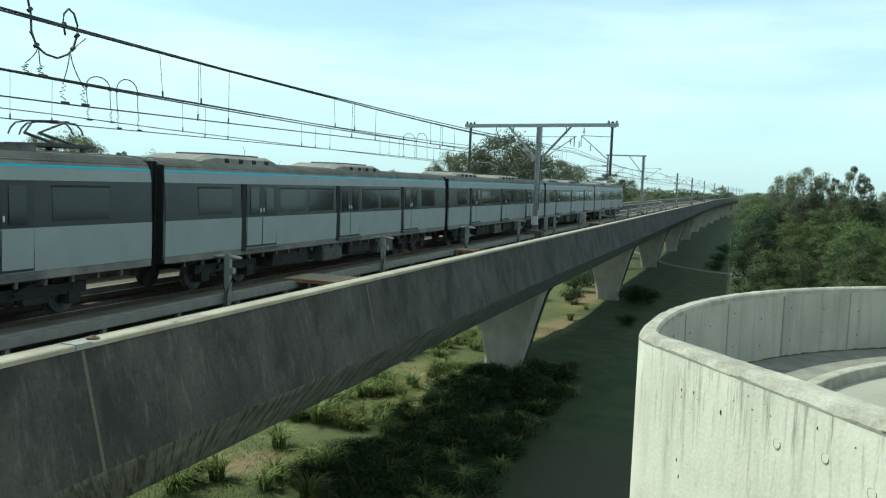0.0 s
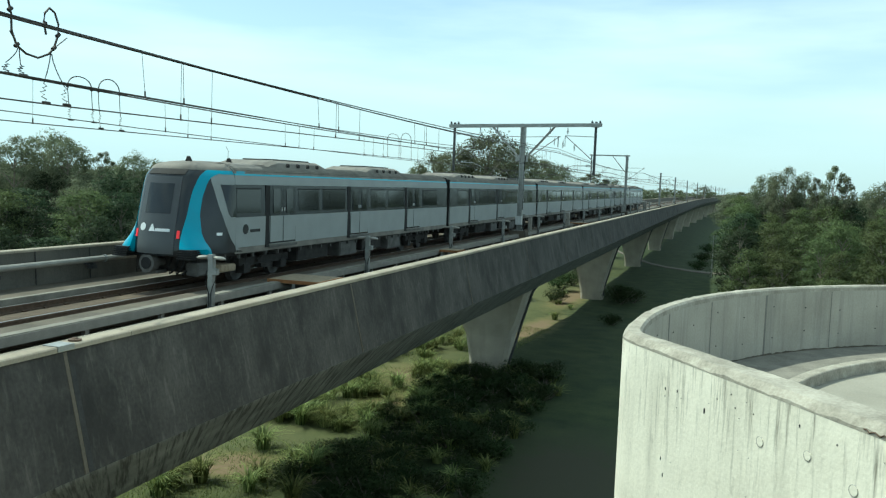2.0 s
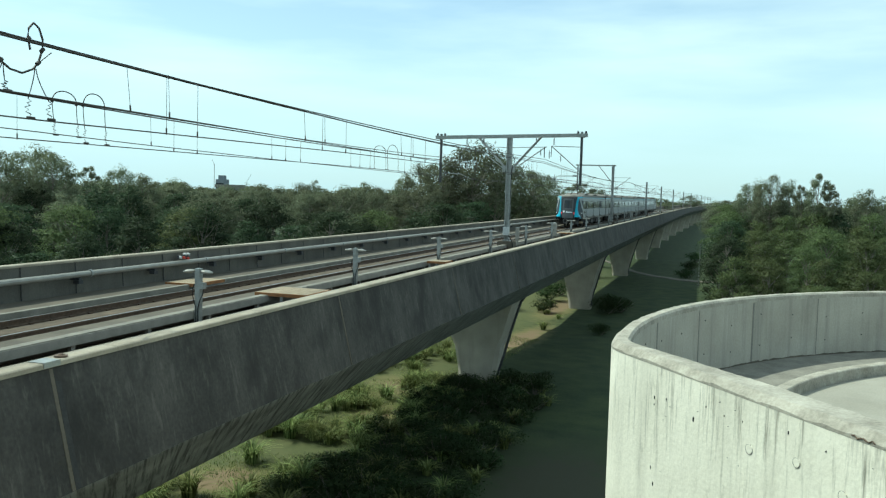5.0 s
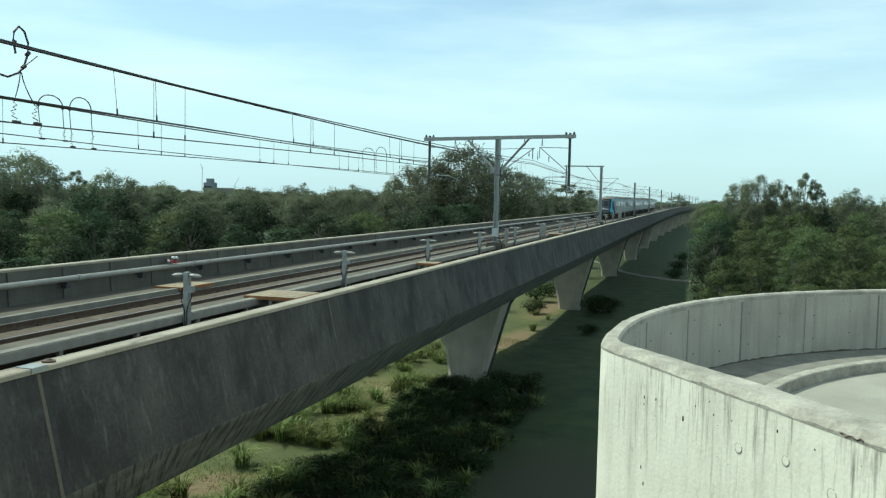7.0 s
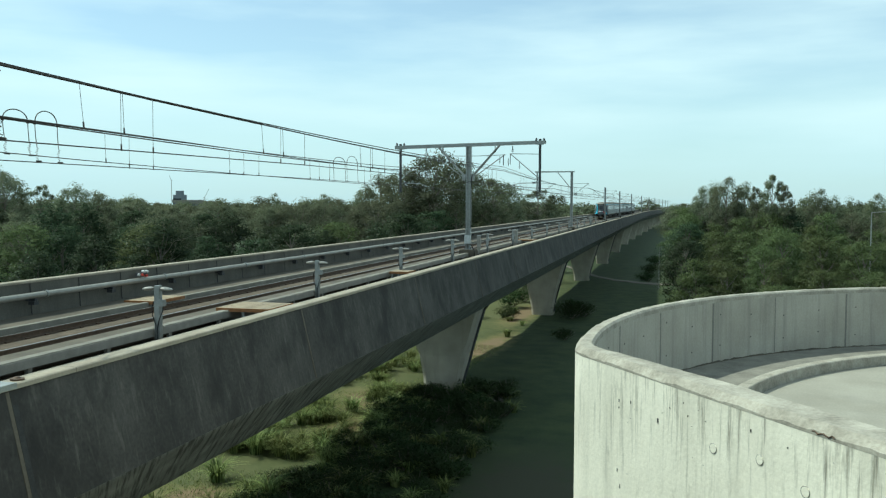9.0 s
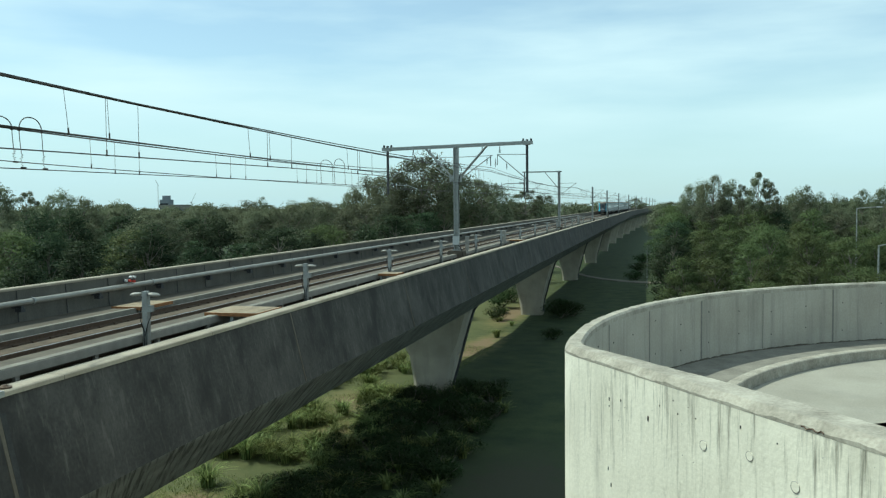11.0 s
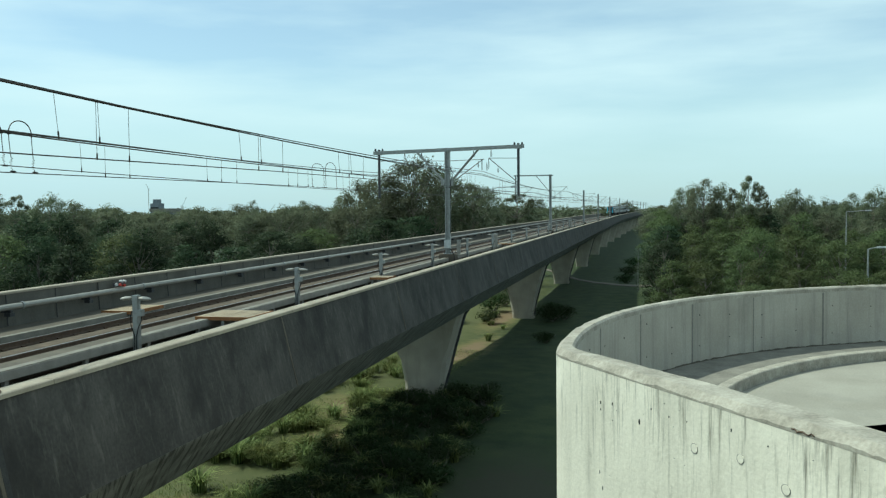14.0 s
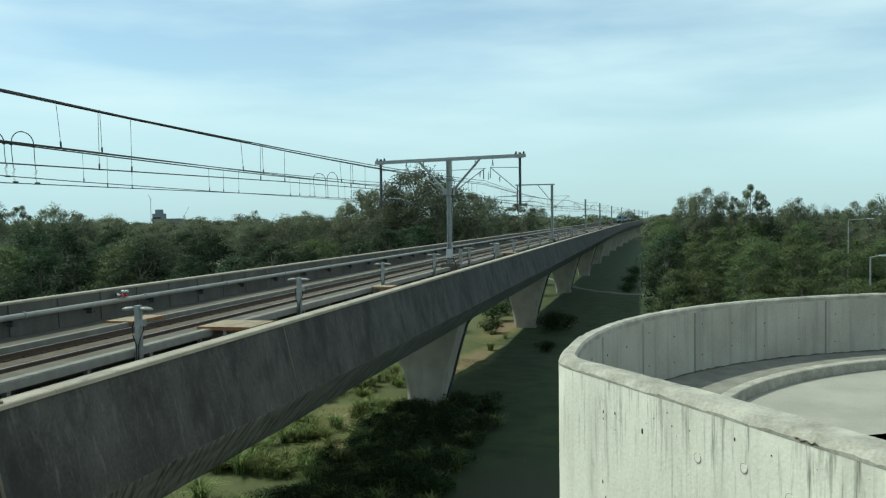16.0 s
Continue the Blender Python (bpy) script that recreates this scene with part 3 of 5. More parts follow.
def cantilever(ob, s, x_hold, x_wire, zlow, ztop):
    """Bracket tubes from a hanger at x_hold to the wires at x_wire."""
    part("bracket_tube", tube(bmesh.new(), (x_hold, 0, ztop - 1.55), (x_wire, 0, ztop + 0.1), 0.028, 6), STEEL, ob)
    part("bracket_tube", tube(bmesh.new(), (x_hold, 0, ztop + 0.05), (x_wire, 0, ztop + 0.1), 0.022, 6), STEEL, ob)
    part("steady_arm", tube(bmesh.new(), (x_hold, 0, zlow + 0.35), (x_wire - s * 0.5, 0, zlow + 0.32), 0.025, 6), STEEL, ob)
    part("registration_arm", tube(bmesh.new(), (x_wire - s * 0.5, 0, zlow + 0.30), (x_wire + s * 0.1, 0, zlow + 0.03), 0.016, 6), STEEL, ob)
    bm = bmesh.new()
    for k in range(4):
        tube(bm, (x_hold + (x_wire - x_hold) * (0.12 + 0.04 * k), 0, zlow + 0.35), (x_hold + (x_wire - x_hold) * (0.135 + 0.04 * k), 0, zlow + 0.35), 0.075, 8)
    part("insulator", bm, DARKSTEEL, ob)
    part("wire_hanger", tube(bmesh.new(), (x_wire, 0, ztop + 0.1), (x_wire, 0, min(ztop - 0.1, 14.15)), 0.022, 6), DARKSTEEL, ob)


def t_mast(y):
    ob = tagged(new("overhead_mast"), "galvanised steel T-shaped overhead line mast with braces and hanging tubes", "overhead mast", group="overhead line masts")
    ob.location = (XC + off(y), y, 0)
    part("pedestal", boxed(-0.50, 0.50, -0.65, 0.65, 7.92, 8.62, bevel=0.05), DECK, ob)
    bm = bmesh.new()
    for a in (-0.15, 0.11):
        box(bm, a - 0.015, a + 0.055, -0.15, 0.15, 8.60, BEAMZ - 0.1)
    box(bm, -0.13, 0.13, -0.012, 0.012, 8.60, BEAMZ - 0.1)
    for z in (9.9, 11.3, 12.7, 14.1):
        box(bm, -0.17, 0.17, -0.155, -0.13, z, z + 0.09)
        box(bm, -0.17, 0.17, 0.13, 0.155, z, z + 0.09)
    part("column", bm, STEEL, ob)
    part("base_plate", boxed(-0.28, 0.28, -0.28, 0.28, 8.62, 8.66), STEEL, ob)
    for sx in (-0.2, 0.2):
        for sy in (-0.2, 0.2):
            part("anchor_bolt", tube(bmesh.new(), (sx, sy, 8.66), (sx, sy, 8.76), 0.025, 6), DARKSTEEL, ob)
    tilt = 0.022
    bm = bmesh.new()
    for d in (-0.12, 0.08):
        box(bm, -5.05, 5.05, d, d + 0.04, -0.11, 0.11)
    box(bm, -5.05, 5.05, -0.08, 0.08, 0.085, 0.105)
    for x in (-4.4, -2.9, 0, 2.9, 4.4):
        box(bm, x - 0.04, x + 0.04, -0.13, 0.13, -0.12, 0.12)
    beam = part("beam", bm, STEEL, ob)
    beam.matrix_basis = Matrix.Translation((0, 0, BEAMZ)) @ Matrix.Rotation(-tilt, 4, 'Y')
    for s in (-1, 1):
        bm = tube(bmesh.new(), (s * 0.12, -0.13, 13.25), (s * 2.05, -0.13, BEAMZ - 0.08 + s * 0.04), 0.05, 6)
        tube(bm, (s * 0.12, 0.13, 13.25), (s * 2.05, 0.13, BEAMZ - 0.08 + s * 0.04), 0.05, 6)
        part("brace", bm, STEEL, ob)
        x = s * 4.68
        part("drop_tube", tube(bmesh.new(), (x, 0, 12.35), (x, 0, BEAMZ + 0.22 + s * 0.1), 0.085, 10), DARKSTEEL, ob)
        for d in (-0.25, 0.25):
            bm = tube(bmesh.new(), (x + d, 0, BEAMZ + 0.1 + s * 0.1), (x + d, 0, BEAMZ + 0.28 + s * 0.1), 0.05, 8)
            tube(bm, (x + d, 0, BEAMZ + 0.14 + s * 0.1), (x + d, 0, BEAMZ + 0.20 + s * 0.1), 0.08, 8)
            part("insulator", bm, DARKSTEEL, ob)
        part("clamp_plate", boxed(x - 0.2, x + 0.2, -0.15, 0.15, BEAMZ - 0.14 + s * 0.1, BEAMZ - 0.11 + s * 0.1), STEEL, ob)
        cantilever(ob, -s, x, s * 2.75, 12.62, 14.75)
        part("bracket_tube", tube(bmesh.new(), (s * 0.15, 0, 13.2), (s * 2.4, 0, 14.8), 0.03, 6), STEEL, ob)
        part("bracket_tube", tube(bmesh.new(), (s * 0.15, 0, 14.72), (s * 2.45, 0, 14.78), 0.02, 6), STEEL, ob)
        part("wire_hanger", tube(bmesh.new(), (s * 2.3, 0, 14.8), (s * 2.3, 0, 14.1), 0.03, 6), DARKSTEEL, ob)
        # insulator strings where the wires are held
        for x2, zb, n in ((2.62, 14.12, 5), (3.35, 13.95, 4), (2.05, 14.30, 4), (3.0, 12.70, 3)):
            bm = tube(bmesh.new(), (s * x2, 0.04, zb - 0.08), (s * x2, 0.04, zb + 0.075 * n + 0.1), 0.014, 5)
            for kk in range(n):
                tube(bm, (s * x2, 0.04, zb + 0.075 * kk), (s * x2, 0.04, zb + 0.075 * kk + 0.03), 0.06, 8, 0.035)
            part("insulator", bm, DARKSTEEL, ob)
        part("gusset_plate", boxed(*sorted((s * 0.10, s * 0.42)), -0.16, -0.148, 13.10, 13.55), STEEL, ob)
        for x2 in (1.75, 2.9):
            bm = bmesh.new()
            tube(bm, (s * x2, 0, BEAMZ - 0.35), (s * x2, 0, BEAMZ - 0.1), 0.03, 6)
            for kk in range(3):
                tube(bm, (s * x2, 0, BEAMZ - 0.5 + 0.07 * kk), (s * x2, 0, BEAMZ - 0.47 + 0.07 * kk), 0.07, 8)
            part("insulator", bm, DARKSTEEL, ob)
    part("control_box", boxed(-0.20, 0.20, -0.36, -0.16, 9.0, 9.55, bevel=0.015), PALE, ob)
    part("cable", strand(bmesh.new(), [(0.2, -0.2, 14.3), (0.42, -0.2, 13.9), (0.25, -0.2, 13.4), (0.2, -0.18, 12.5), (0.2, -0.18, 10)], 0.025, 6), RUBBER, ob)
    part("cable", strand(bmesh.new(), [(0.15, -0.3, 9.0), (0.35, -0.45, 8.85), (0.5, -0.5, 8.5), (0.55, -0.5, 8.0)], 0.03, 6), RUBBER, ob)
    return ob


def l_mast(y, arm=True, short=0.0):
    ob = tagged(new("overhead_mast"), "galvanised steel overhead line mast with a bracket arm", "overhead mast", group="overhead line masts")
    ob.location = (XC + off(y), y, 0)
    part("pedestal", boxed(-0.45, 0.45, -0.55, 0.55, 7.92, 8.55, bevel=0.04), DECK, ob)
    bm = bmesh.new()
    for a in (-0.15, 0.11):
        box(bm, a - 0.015, a + 0.055, -0.15, 0.15, 8.5, BEAMZ + 0.6 - short)
    box(bm, -0.13, 0.13, -0.012, 0.012, 8.5, BEAMZ + 0.6 - short)
    part("column", bm, STEEL, ob)
    if arm:
        part("beam", boxed(-4.95, 0.35, -0.09, 0.09, BEAMZ + 0.42, BEAMZ + 0.58), STEEL, ob)
        part("brace", tube(bmesh.new(), (-0.1, 0, 13.7), (-1.9, 0, BEAMZ + 0.42), 0.05, 6), STEEL, ob)
        part("drop_tube", tube(bmesh.new(), (-4.68, 0, 12.35), (-4.68, 0, BEAMZ + 0.5), 0.08, 8), DARKSTEEL, ob)
        cantilever(ob, 1, -4.68, -2.25, 12.62, 14.3)
    else:
        cantilever(ob, -1, -0.1, -2.25, 12.62, 14.3)
    cantilever(ob, 1, 0.1, 2.25, 12.62, 14.3)
    return ob


t_mast(55.6)
l_mast(117.2)
far = None
for y in (179.4, 232, 294, 354, 414, 474, 534, 594, 654, 714):
    if far is None:
        far = l_mast(y, False, 1.0)
    else:
        copy_thing(far, Matrix.Translation((XC + off(y), y, 0)))
MASTS = [-66, -5, 55.6, 117.2, 179.4, 232, 294, 354, 414, 474, 534, 594, 654, 714]


def wire_height(y, low, sag):
    for a, b in zip(MASTS, MASTS[1:]):
        if a <= y <= b:
            s = (y - a) / (b - a)
            return low - 4 * sag * s * (1 - s)
    return low


def near_near(y, extra=0.0):
    """The nearer catenary: deep sag in the first span, shallower beyond the mast."""
    if y < 55.6:
        return 13.595 + 0.00045 * (y - 36) ** 2 + extra * 0.0065 * (y - 17.5)
    return wire_height(y, 13.77, 0.30) + extra * max(0.0, 0.25 - 0.01 * (y - 55.6))


def near_far(y, extra=0.0):
    if y < 55.6:
        return 13.43 + 0.00045 * (y - 33) ** 2 + extra * 0.0045 * (y - 20)
    return wire_height(y, 13.66, 0.28) + extra * max(0.0, 0.16 - 0.01 * (y - 55.6))


def levels(*rows):
    """A height along the line through (y, z) rows."""
    def at(y):
        for (a, p), (b, q) in zip(rows, rows[1:]):
            if y <= b:
                return p + (q - p) * max(0.0, y - a) / (b - a)
        return rows[-1][1]
    return at


CONTACT_NEAR = levels((-60, 12.60), (11, 12.60), (24, 12.74), (33, 12.78), (55.6, 12.70), (80, 12.62))
CONTACT_RAISED = levels((-60, 13.3), (-5, 13.12), (12, 12.98), (24, 12.90), (33, 12.88), (55.6, 12.74), (80, 12.64))
CONTACT_FAR = levels((-60, 12.56), (16, 12.57), (34, 12.66), (80, 12.64))
CONTACT_FAR_RAISED = levels((-60, 13.0), (15, 12.78), (20, 12.71), (28, 12.645), (40, 12.59), (55.6, 12.57), (80, 12.60))


def wire(x, z_at, r, label, ya=-60, yb=700):
    bm = strand(bmesh.new(), [(x + off(y), y, z_at(y)) for y in stations(ya, yb, 4)], r, 5)
    return tagged(part("overhead_wire", bm, WIRE), label, "overhead wire", group="overhead wires")


def dropper(x, y, z_low, z_top, lean=0.0):
    bm = tube(bmesh.new(), (x, y, z_low), (x, y - lean, z_top), 0.0060, 4)
    tube(bm, (x, y, z_low - 0.02), (x, y - lean * 0.12, z_low + 0.11), 0.017, 5)
    tagged(part("dropper", bm, WIRE), "thin dropper wire between catenary and contact wire", "dropper", group="overhead droppers")


CATENARY = "dark stranded catenary wire above the track"
CONTACT = "dark copper contact wire above the track"
wire(TRACKS[1], near_near, 0.019, CATENARY)
wire(TRACKS[1] + 0.05, lambda y: near_near(y, 1.0), 0.016, CATENARY)
wire(TRACKS[1] - 0.04, lambda y: near_near(y, 0.45) - 0.01, 0.014, CATENARY)
wire(TRACKS[1], CONTACT_NEAR, 0.013, CONTACT)
wire(TRACKS[1] + 0.10, CONTACT_RAISED, 0.012, CONTACT)
wire(TRACKS[0], near_far, 0.019, CATENARY)
wire(TRACKS[0] + 0.06, lambda y: near_far(y, 1.0) + 0.03, 0.015, CATENARY)
wire(TRACKS[0], CONTACT_FAR, 0.013, CONTACT)
wire(TRACKS[0] + 0.06, CONTACT_FAR_RAISED, 0.012, CONTACT)
# droppers hang in threes, to the raised and to the running wire in turn
for base in (-1.0, 6.4, 13.85, 21.15, 28.65, 36.0, 43.4, 50.6):
    dropper(TRACKS[1] + 0.1, base, CONTACT_RAISED(base), near_near(base), 0.12)
    dropper(TRACKS[1] + 0.1, base + 1.22, CONTACT_RAISED(base + 1.2), near_near(base + 1.2), 0.05)
    for d in (1.26, 2.36 if base < 20 else 2.9):
        dropper(TRACKS[1], base + d, CONTACT_NEAR(base + d), near_near(base + d))
for base in (13.6, 20.77, 27.7, 34.74, 41.6, 48.6):
    dropper(TRACKS[0] + 0.06, base, CONTACT_FAR_RAISED(base), near_far(base), 0.04)
    for d in (1.15, 2.35):
        dropper(TRACKS[0], base + d, CONTACT_FAR(base + d), near_far(base + d))
for base in (62, 69.4, 76.7, 84, 91.4, 98.7, 106, 124, 133, 142, 151, 160, 169):
    for tx, top_at, low_at in ((TRACKS[1], near_near, CONTACT_NEAR), (TRACKS[0], near_far, CONTACT_FAR)):
        for d in (0.75, 2.0, 3.2):
            dropper(tx, base + d, low_at(base + d), top_at(base + d))


def coil_leg(bm, x, y0, z0, y1, z1, r, swing=0.06, turns=5):
    """A cable that hangs down and ends in a springy zigzag."""
    zc = z1 + 0.38 * (z0 - z1)
    pts = [(x, y0 + (y1 - y0) * (k / 4) ** 1.5, z0 + (zc - z0) * k / 4) for k in range(5)]
    for k in range(1, 2 * turns):
        pts.append((x, y1 + (swing if k % 2 else -swing) * (0.6 + 0.4 * math.sin(k * 2.1)), zc + (z1 + 0.03 - zc) * k / (2 * turns)))
    pts.append((x, y1 + 0.03, z1 + 0.02))
    strand(bm, pts, r, 5)
    tube(bm, (x, y1 - 0.02, z1 + 0.01), (x, y1 + 0.14, z1 + 0.01), 0.022, 6)


def jumper(x, ya, yb, z_foot, z_top, z_low_a, z_low_b):
    """An arched cable over the catenary with a coiled leg at each end."""
    bm = bmesh.new()
    arch = []
    for k in range(13):
        a = math.pi * k / 12
        arch.append((x, (ya + yb) / 2 - (yb - ya) / 2 * math.cos(a), z_foot + (z_top - z_foot) * math.sin(a) ** 0.85))
    strand(bm, arch, 0.014, 5)
    for yy in (ya, yb):
        tube(bm, (x, yy - 0.03, z_foot), (x, yy + 0.03, z_foot), 0.026, 6)
    coil_leg(bm, x, ya, z_foot, ya + 0.06, z_low_a, 0.010)
    coil_leg(bm, x, yb, z_foot, yb + 0.04, z_low_b, 0.010)
    tagged(part("jumper_cable", bm, WIRE), "arched black jumper cable with coiled legs between the overhead wires", "jumper cable", group="jumper cables")


jumper(TRACKS[0], 17.04, 17.86, 13.52, 13.80, 12.73, 12.73)
jumper(TRACKS[0], 18.10, 18.90, 13.52, 13.86, 12.60, 12.60)
jumper(TRACKS[0], 37.55, 39.05, 13.46, 13.76, 12.66, 12.66)
jumper(TRACKS[0], 39.27, 40.75, 13.47, 13.90, 12.66, 12.66)


def slack_ring(x, y, z):
    """A big S of stiff cable over the nearer catenary, with coiled tails to the wires below."""
    bm = bmesh.new()
    pts = [(-1.30, 0.16), (-1.22, 0.44), (-1.05, 0.58), (-0.86, 0.55), (-0.68, 0.33), (-0.61, 0.09), (-0.60, -0.16), (-0.50, -0.37), (-0.31, -0.47), (-0.06, -0.50), (0.16, -0.41), (0.28, -0.30),
           (0.37, -0.08), (0.38, 0.10), (0.30, 0.27), (0.18, 0.33), (0.08, 0.23), (0.06, 0.09), (0.11, -0.11)]
    strand(bm, [(x, y + d, z + h) for d, h in pts], 0.018, 6)
    for d0, h0, d1, h1 in ((-0.47, -0.40, -0.72, -0.83), (-0.45, -0.40, -0.42, -0.82), (0.21, -0.38, 0.06, -1.20), (0.23, -0.39, 0.52, -1.19)):
        coil_leg(bm, x, y + d0, z + h0, y + d1, z + h1, 0.009, 0.075, 4)
    for d, h in ((-0.50, -0.37), (0.28, -0.30), (0.07, 0.05), (0.37, -0.08), (-0.63, 0.15)):
        tube(bm, (x, y + d - 0.03, z + h - 0.02), (x, y + d + 0.03, z + h + 0.03), 0.034, 8)
    strand(bm, [(x, y - 0.64, z - 0.17), (x, y - 0.48, z - 0.37)], 0.009, 5)
    strand(bm, [(x, y + 0.28, z - 0.30), (x, y + 0.58, z - 0.08)], 0.009, 5)
    tagged(part("jumper_cable", bm, WIRE), "large S-shaped loop of stiff black cable on the catenary", "jumper cable", group="jumper cables")


slack_ring(TRACKS[1], 11.35, 13.82)


# trackside cabinets beside the mast
def cabinet(x, y, w, d, z0, z1):
    ob = tagged(new("trackside_cabinet"), "small pale grey trackside equipment cabinet on a post", "cabinet", group="trackside cabinets")
    part("housing", boxed(x - w / 2, x + w / 2, y - d / 2, y + d / 2, z0, z1, bevel=0.015), PIPE, ob)
    part("stand", boxed(x - 0.06, x + 0.06, y - 0.06, y + 0.06, 7.92, z0), STEEL, ob)
    part("lid", boxed(x - w / 2 - 0.02, x + w / 2 + 0.02, y - d / 2 - 0.02, y + d / 2 + 0.02, z1 + 0.002, z1 + 0.03), STEEL, ob)


cabinet(XC + 0.1, 58.4, 0.22, 0.3, 8.5, 9.40)
cabinet(XC + 0.1, 72.9, 0.42, 0.4, 8.3, 9.40)
cabinet(XC + 0.1, 146, 0.5, 0.5, 8.3, 9.6)


# ------------------------------------------------------------------ car park ramp
RIM = 9.85


def ramp_plan(pitch=0.25):
    """The outer edge of the ramp wall: a straight run, a tight turn and a wide bend."""
    x, y, a = 4.22, 2.98, radians(124.6)
    out = []
    for length, radius in ((9.12, None), (0.559, 1.0), (15.0, 10.0), (9.5, 10.0)):
        n = max(6, int(length / pitch))
        for k in range(n):
            out.append((x, y, a))
            ds = length / n
            bend = ds / radius if radius else 0.0
            x, y = x + ds * math.cos(a - bend / 2), y + ds * math.sin(a - bend / 2)
            a -= bend
    out.append((x, y, a))
    return out


def inward(point, d):
    x, y, a = point
    return x + d * math.sin(a), y - d * math.cos(a)


def rim_width(point):
    """The wall is thick along the straight run and thin round the bend."""
    x, y, _ = point
    s = min(1.0, max(0.0, (y - 8.5) / 2.4)) if x < 2.0 else (0.0 if y < 9 else 1.0)
    return 0.40 * (1 - s) + 0.23 * s


def on_face(point, z, d=-0.004):
    """A pose on the wall's outer face, looking out of it."""
    px, py = inward(point, d)
    return Matrix.Translation((px, py, z)) @ Matrix.Rotation(point[2] - math.pi, 4, 'Z') @ Matrix.Rotation(math.pi / 2, 4, 'X')


def ramp_build():
    plan = ramp_plan()
    ob = tagged(new("car_park_ramp"), "curved pale concrete car park ramp wall with dark rain streaks", "ramp wall", kind="structure")
    secs = []
    for p in plan:
        x, y, q = p[0], p[1], inward(p, rim_width(p))
        secs.append([(x, y, -0.5), (x, y, RIM - 0.085), (*q, RIM - 0.085), (*q, -0.5)])
    wall = part("wall", loft(bmesh.new(), secs), RAMP, ob)
    # faces turned inwards take the copy with shade in its colour
    wall.data.materials.append(RAMPIN_SHADE)
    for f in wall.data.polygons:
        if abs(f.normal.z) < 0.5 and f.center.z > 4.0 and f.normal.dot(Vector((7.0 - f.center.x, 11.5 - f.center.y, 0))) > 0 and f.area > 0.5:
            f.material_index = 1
    # the coping, its outer arris roughly knocked off
    secs = []
    for p in ramp_plan(0.07):
        x, y, _ = p
        w = 0.018 * noise.noise((x * 3, y * 3, 1.0)) + 0.016 * noise.noise((x * 11, y * 11, 2.0)) + 0.008 * noise.noise((x * 31, y * 31, 2.0))
        dz = 0.006 * noise.noise((x * 5, y * 5, 4.0)) + 0.005 * noise.noise((x * 17, y * 17, 4.0))
        t = rim_width(p)
        o1, o2, o3, o4 = inward(p, -0.002), inward(p, 0.075 + 1.3 * w), inward(p, t - 0.025 + 0.3 * w), inward(p, t + 0.003)
        secs.append([(*o1, RIM - 0.097), (*o1, RIM - 0.068 + 1.1 * w), (*o2, RIM + dz), (*o3, RIM + dz), (*o4, RIM - 0.03), (*o4, RIM - 0.097)])
    part("coping", loft(bmesh.new(), secs), RAMPTOP, ob)
    kerb, slab, lane = [], [], []
    for p in plan[37:]:
        kerb.append([(*inward(p, d), z) for d, z in ((1.72, 8.40), (1.72, 8.745), (1.735, 8.76), (1.91, 8.76), (1.925, 8.745), (1.935, 8.40))])
        lane.append([(*inward(p, d), z) for d, z in ((rim_width(p) + 0.004, 8.40), (rim_width(p) + 0.004, 8.61), (1.717, 8.59), (1.717, 8.40))])
        slab.append([(*inward(p, d), z) for d, z in ((1.939, 8.40), (1.939, 8.57), (9.7, 8.57), (9.7, 8.40))])
    part("kerb", loft(bmesh.new(), kerb), RAMPTOP, ob)
    part("gutter", loft(bmesh.new(), lane), KERB, ob)
    part("slab", loft(bmesh.new(), slab), SLAB, ob)
    part("slab", boxed(2.7, 8.6, 6.6, 12.6, 8.40, 8.556), SLAB, ob)
    # a dark line where the floor meets the wall, ragged along its upper edge
    foot_line = []
    for p in ramp_plan(0.07)[140:]:
        h = 8.635 + 0.028 * noise.noise((p[0] * 6, p[1] * 6, 3.0)) + 0.016 * noise.noise((p[0] * 19, p[1] * 19, 3.0))
        t = rim_width(p)
        foot_line.append([(*inward(p, d), z) for d, z in ((t + 0.002, 8.60), (t + 0.002, h), (t + 0.010, h), (t + 0.014, 8.60))])
    part("wall_foot_line", loft(bmesh.new(), foot_line), DECK, ob, "dark ragged line along the foot of the wall")
    # shutter joints on the inner face, some of them wide and stained
    for n, i in enumerate(range(44, len(plan) - 1, 8)):
        half = (0.008, 0.020, 0.012, 0.024)[n % 4]
        j = part("joint", boxed(-half, half, 0, 0.008, 8.62, RIM - 0.11), STAINED, ob)
        j.matrix_basis = Matrix.Translation((*inward(plan[i], rim_width(plan[i]) - 0.004), 0)) @ Matrix.Rotation(plan[i][2] - math.pi, 4, 'Z')
    hole = None
    for i in range(41, len(plan) - 1, 4):
        for z in (9.45, 8.95):
            jig = 0.16 * noise.noise((i * 2.3, z * 5, 1.0))
            m = on_face(plan[i], z + jig, rim_width(plan[i]) + 0.002)
            if hole is None:
                bm = bmesh.new()
                bmesh.ops.create_cone(bm, cap_ends=True, segments=12, radius1=0.012, radius2=0.012, depth=0.012)
                hole = part("tie_hole", bm, JOINT, ob)
                hole.matrix_basis = m
            else:
                same_part("tie_hole", hole.data, ob, m)
    start = plan[0]

    def along(s):
        return start[0] + s * math.cos(start[2]), start[1] + s * math.sin(start[2]), start[2]
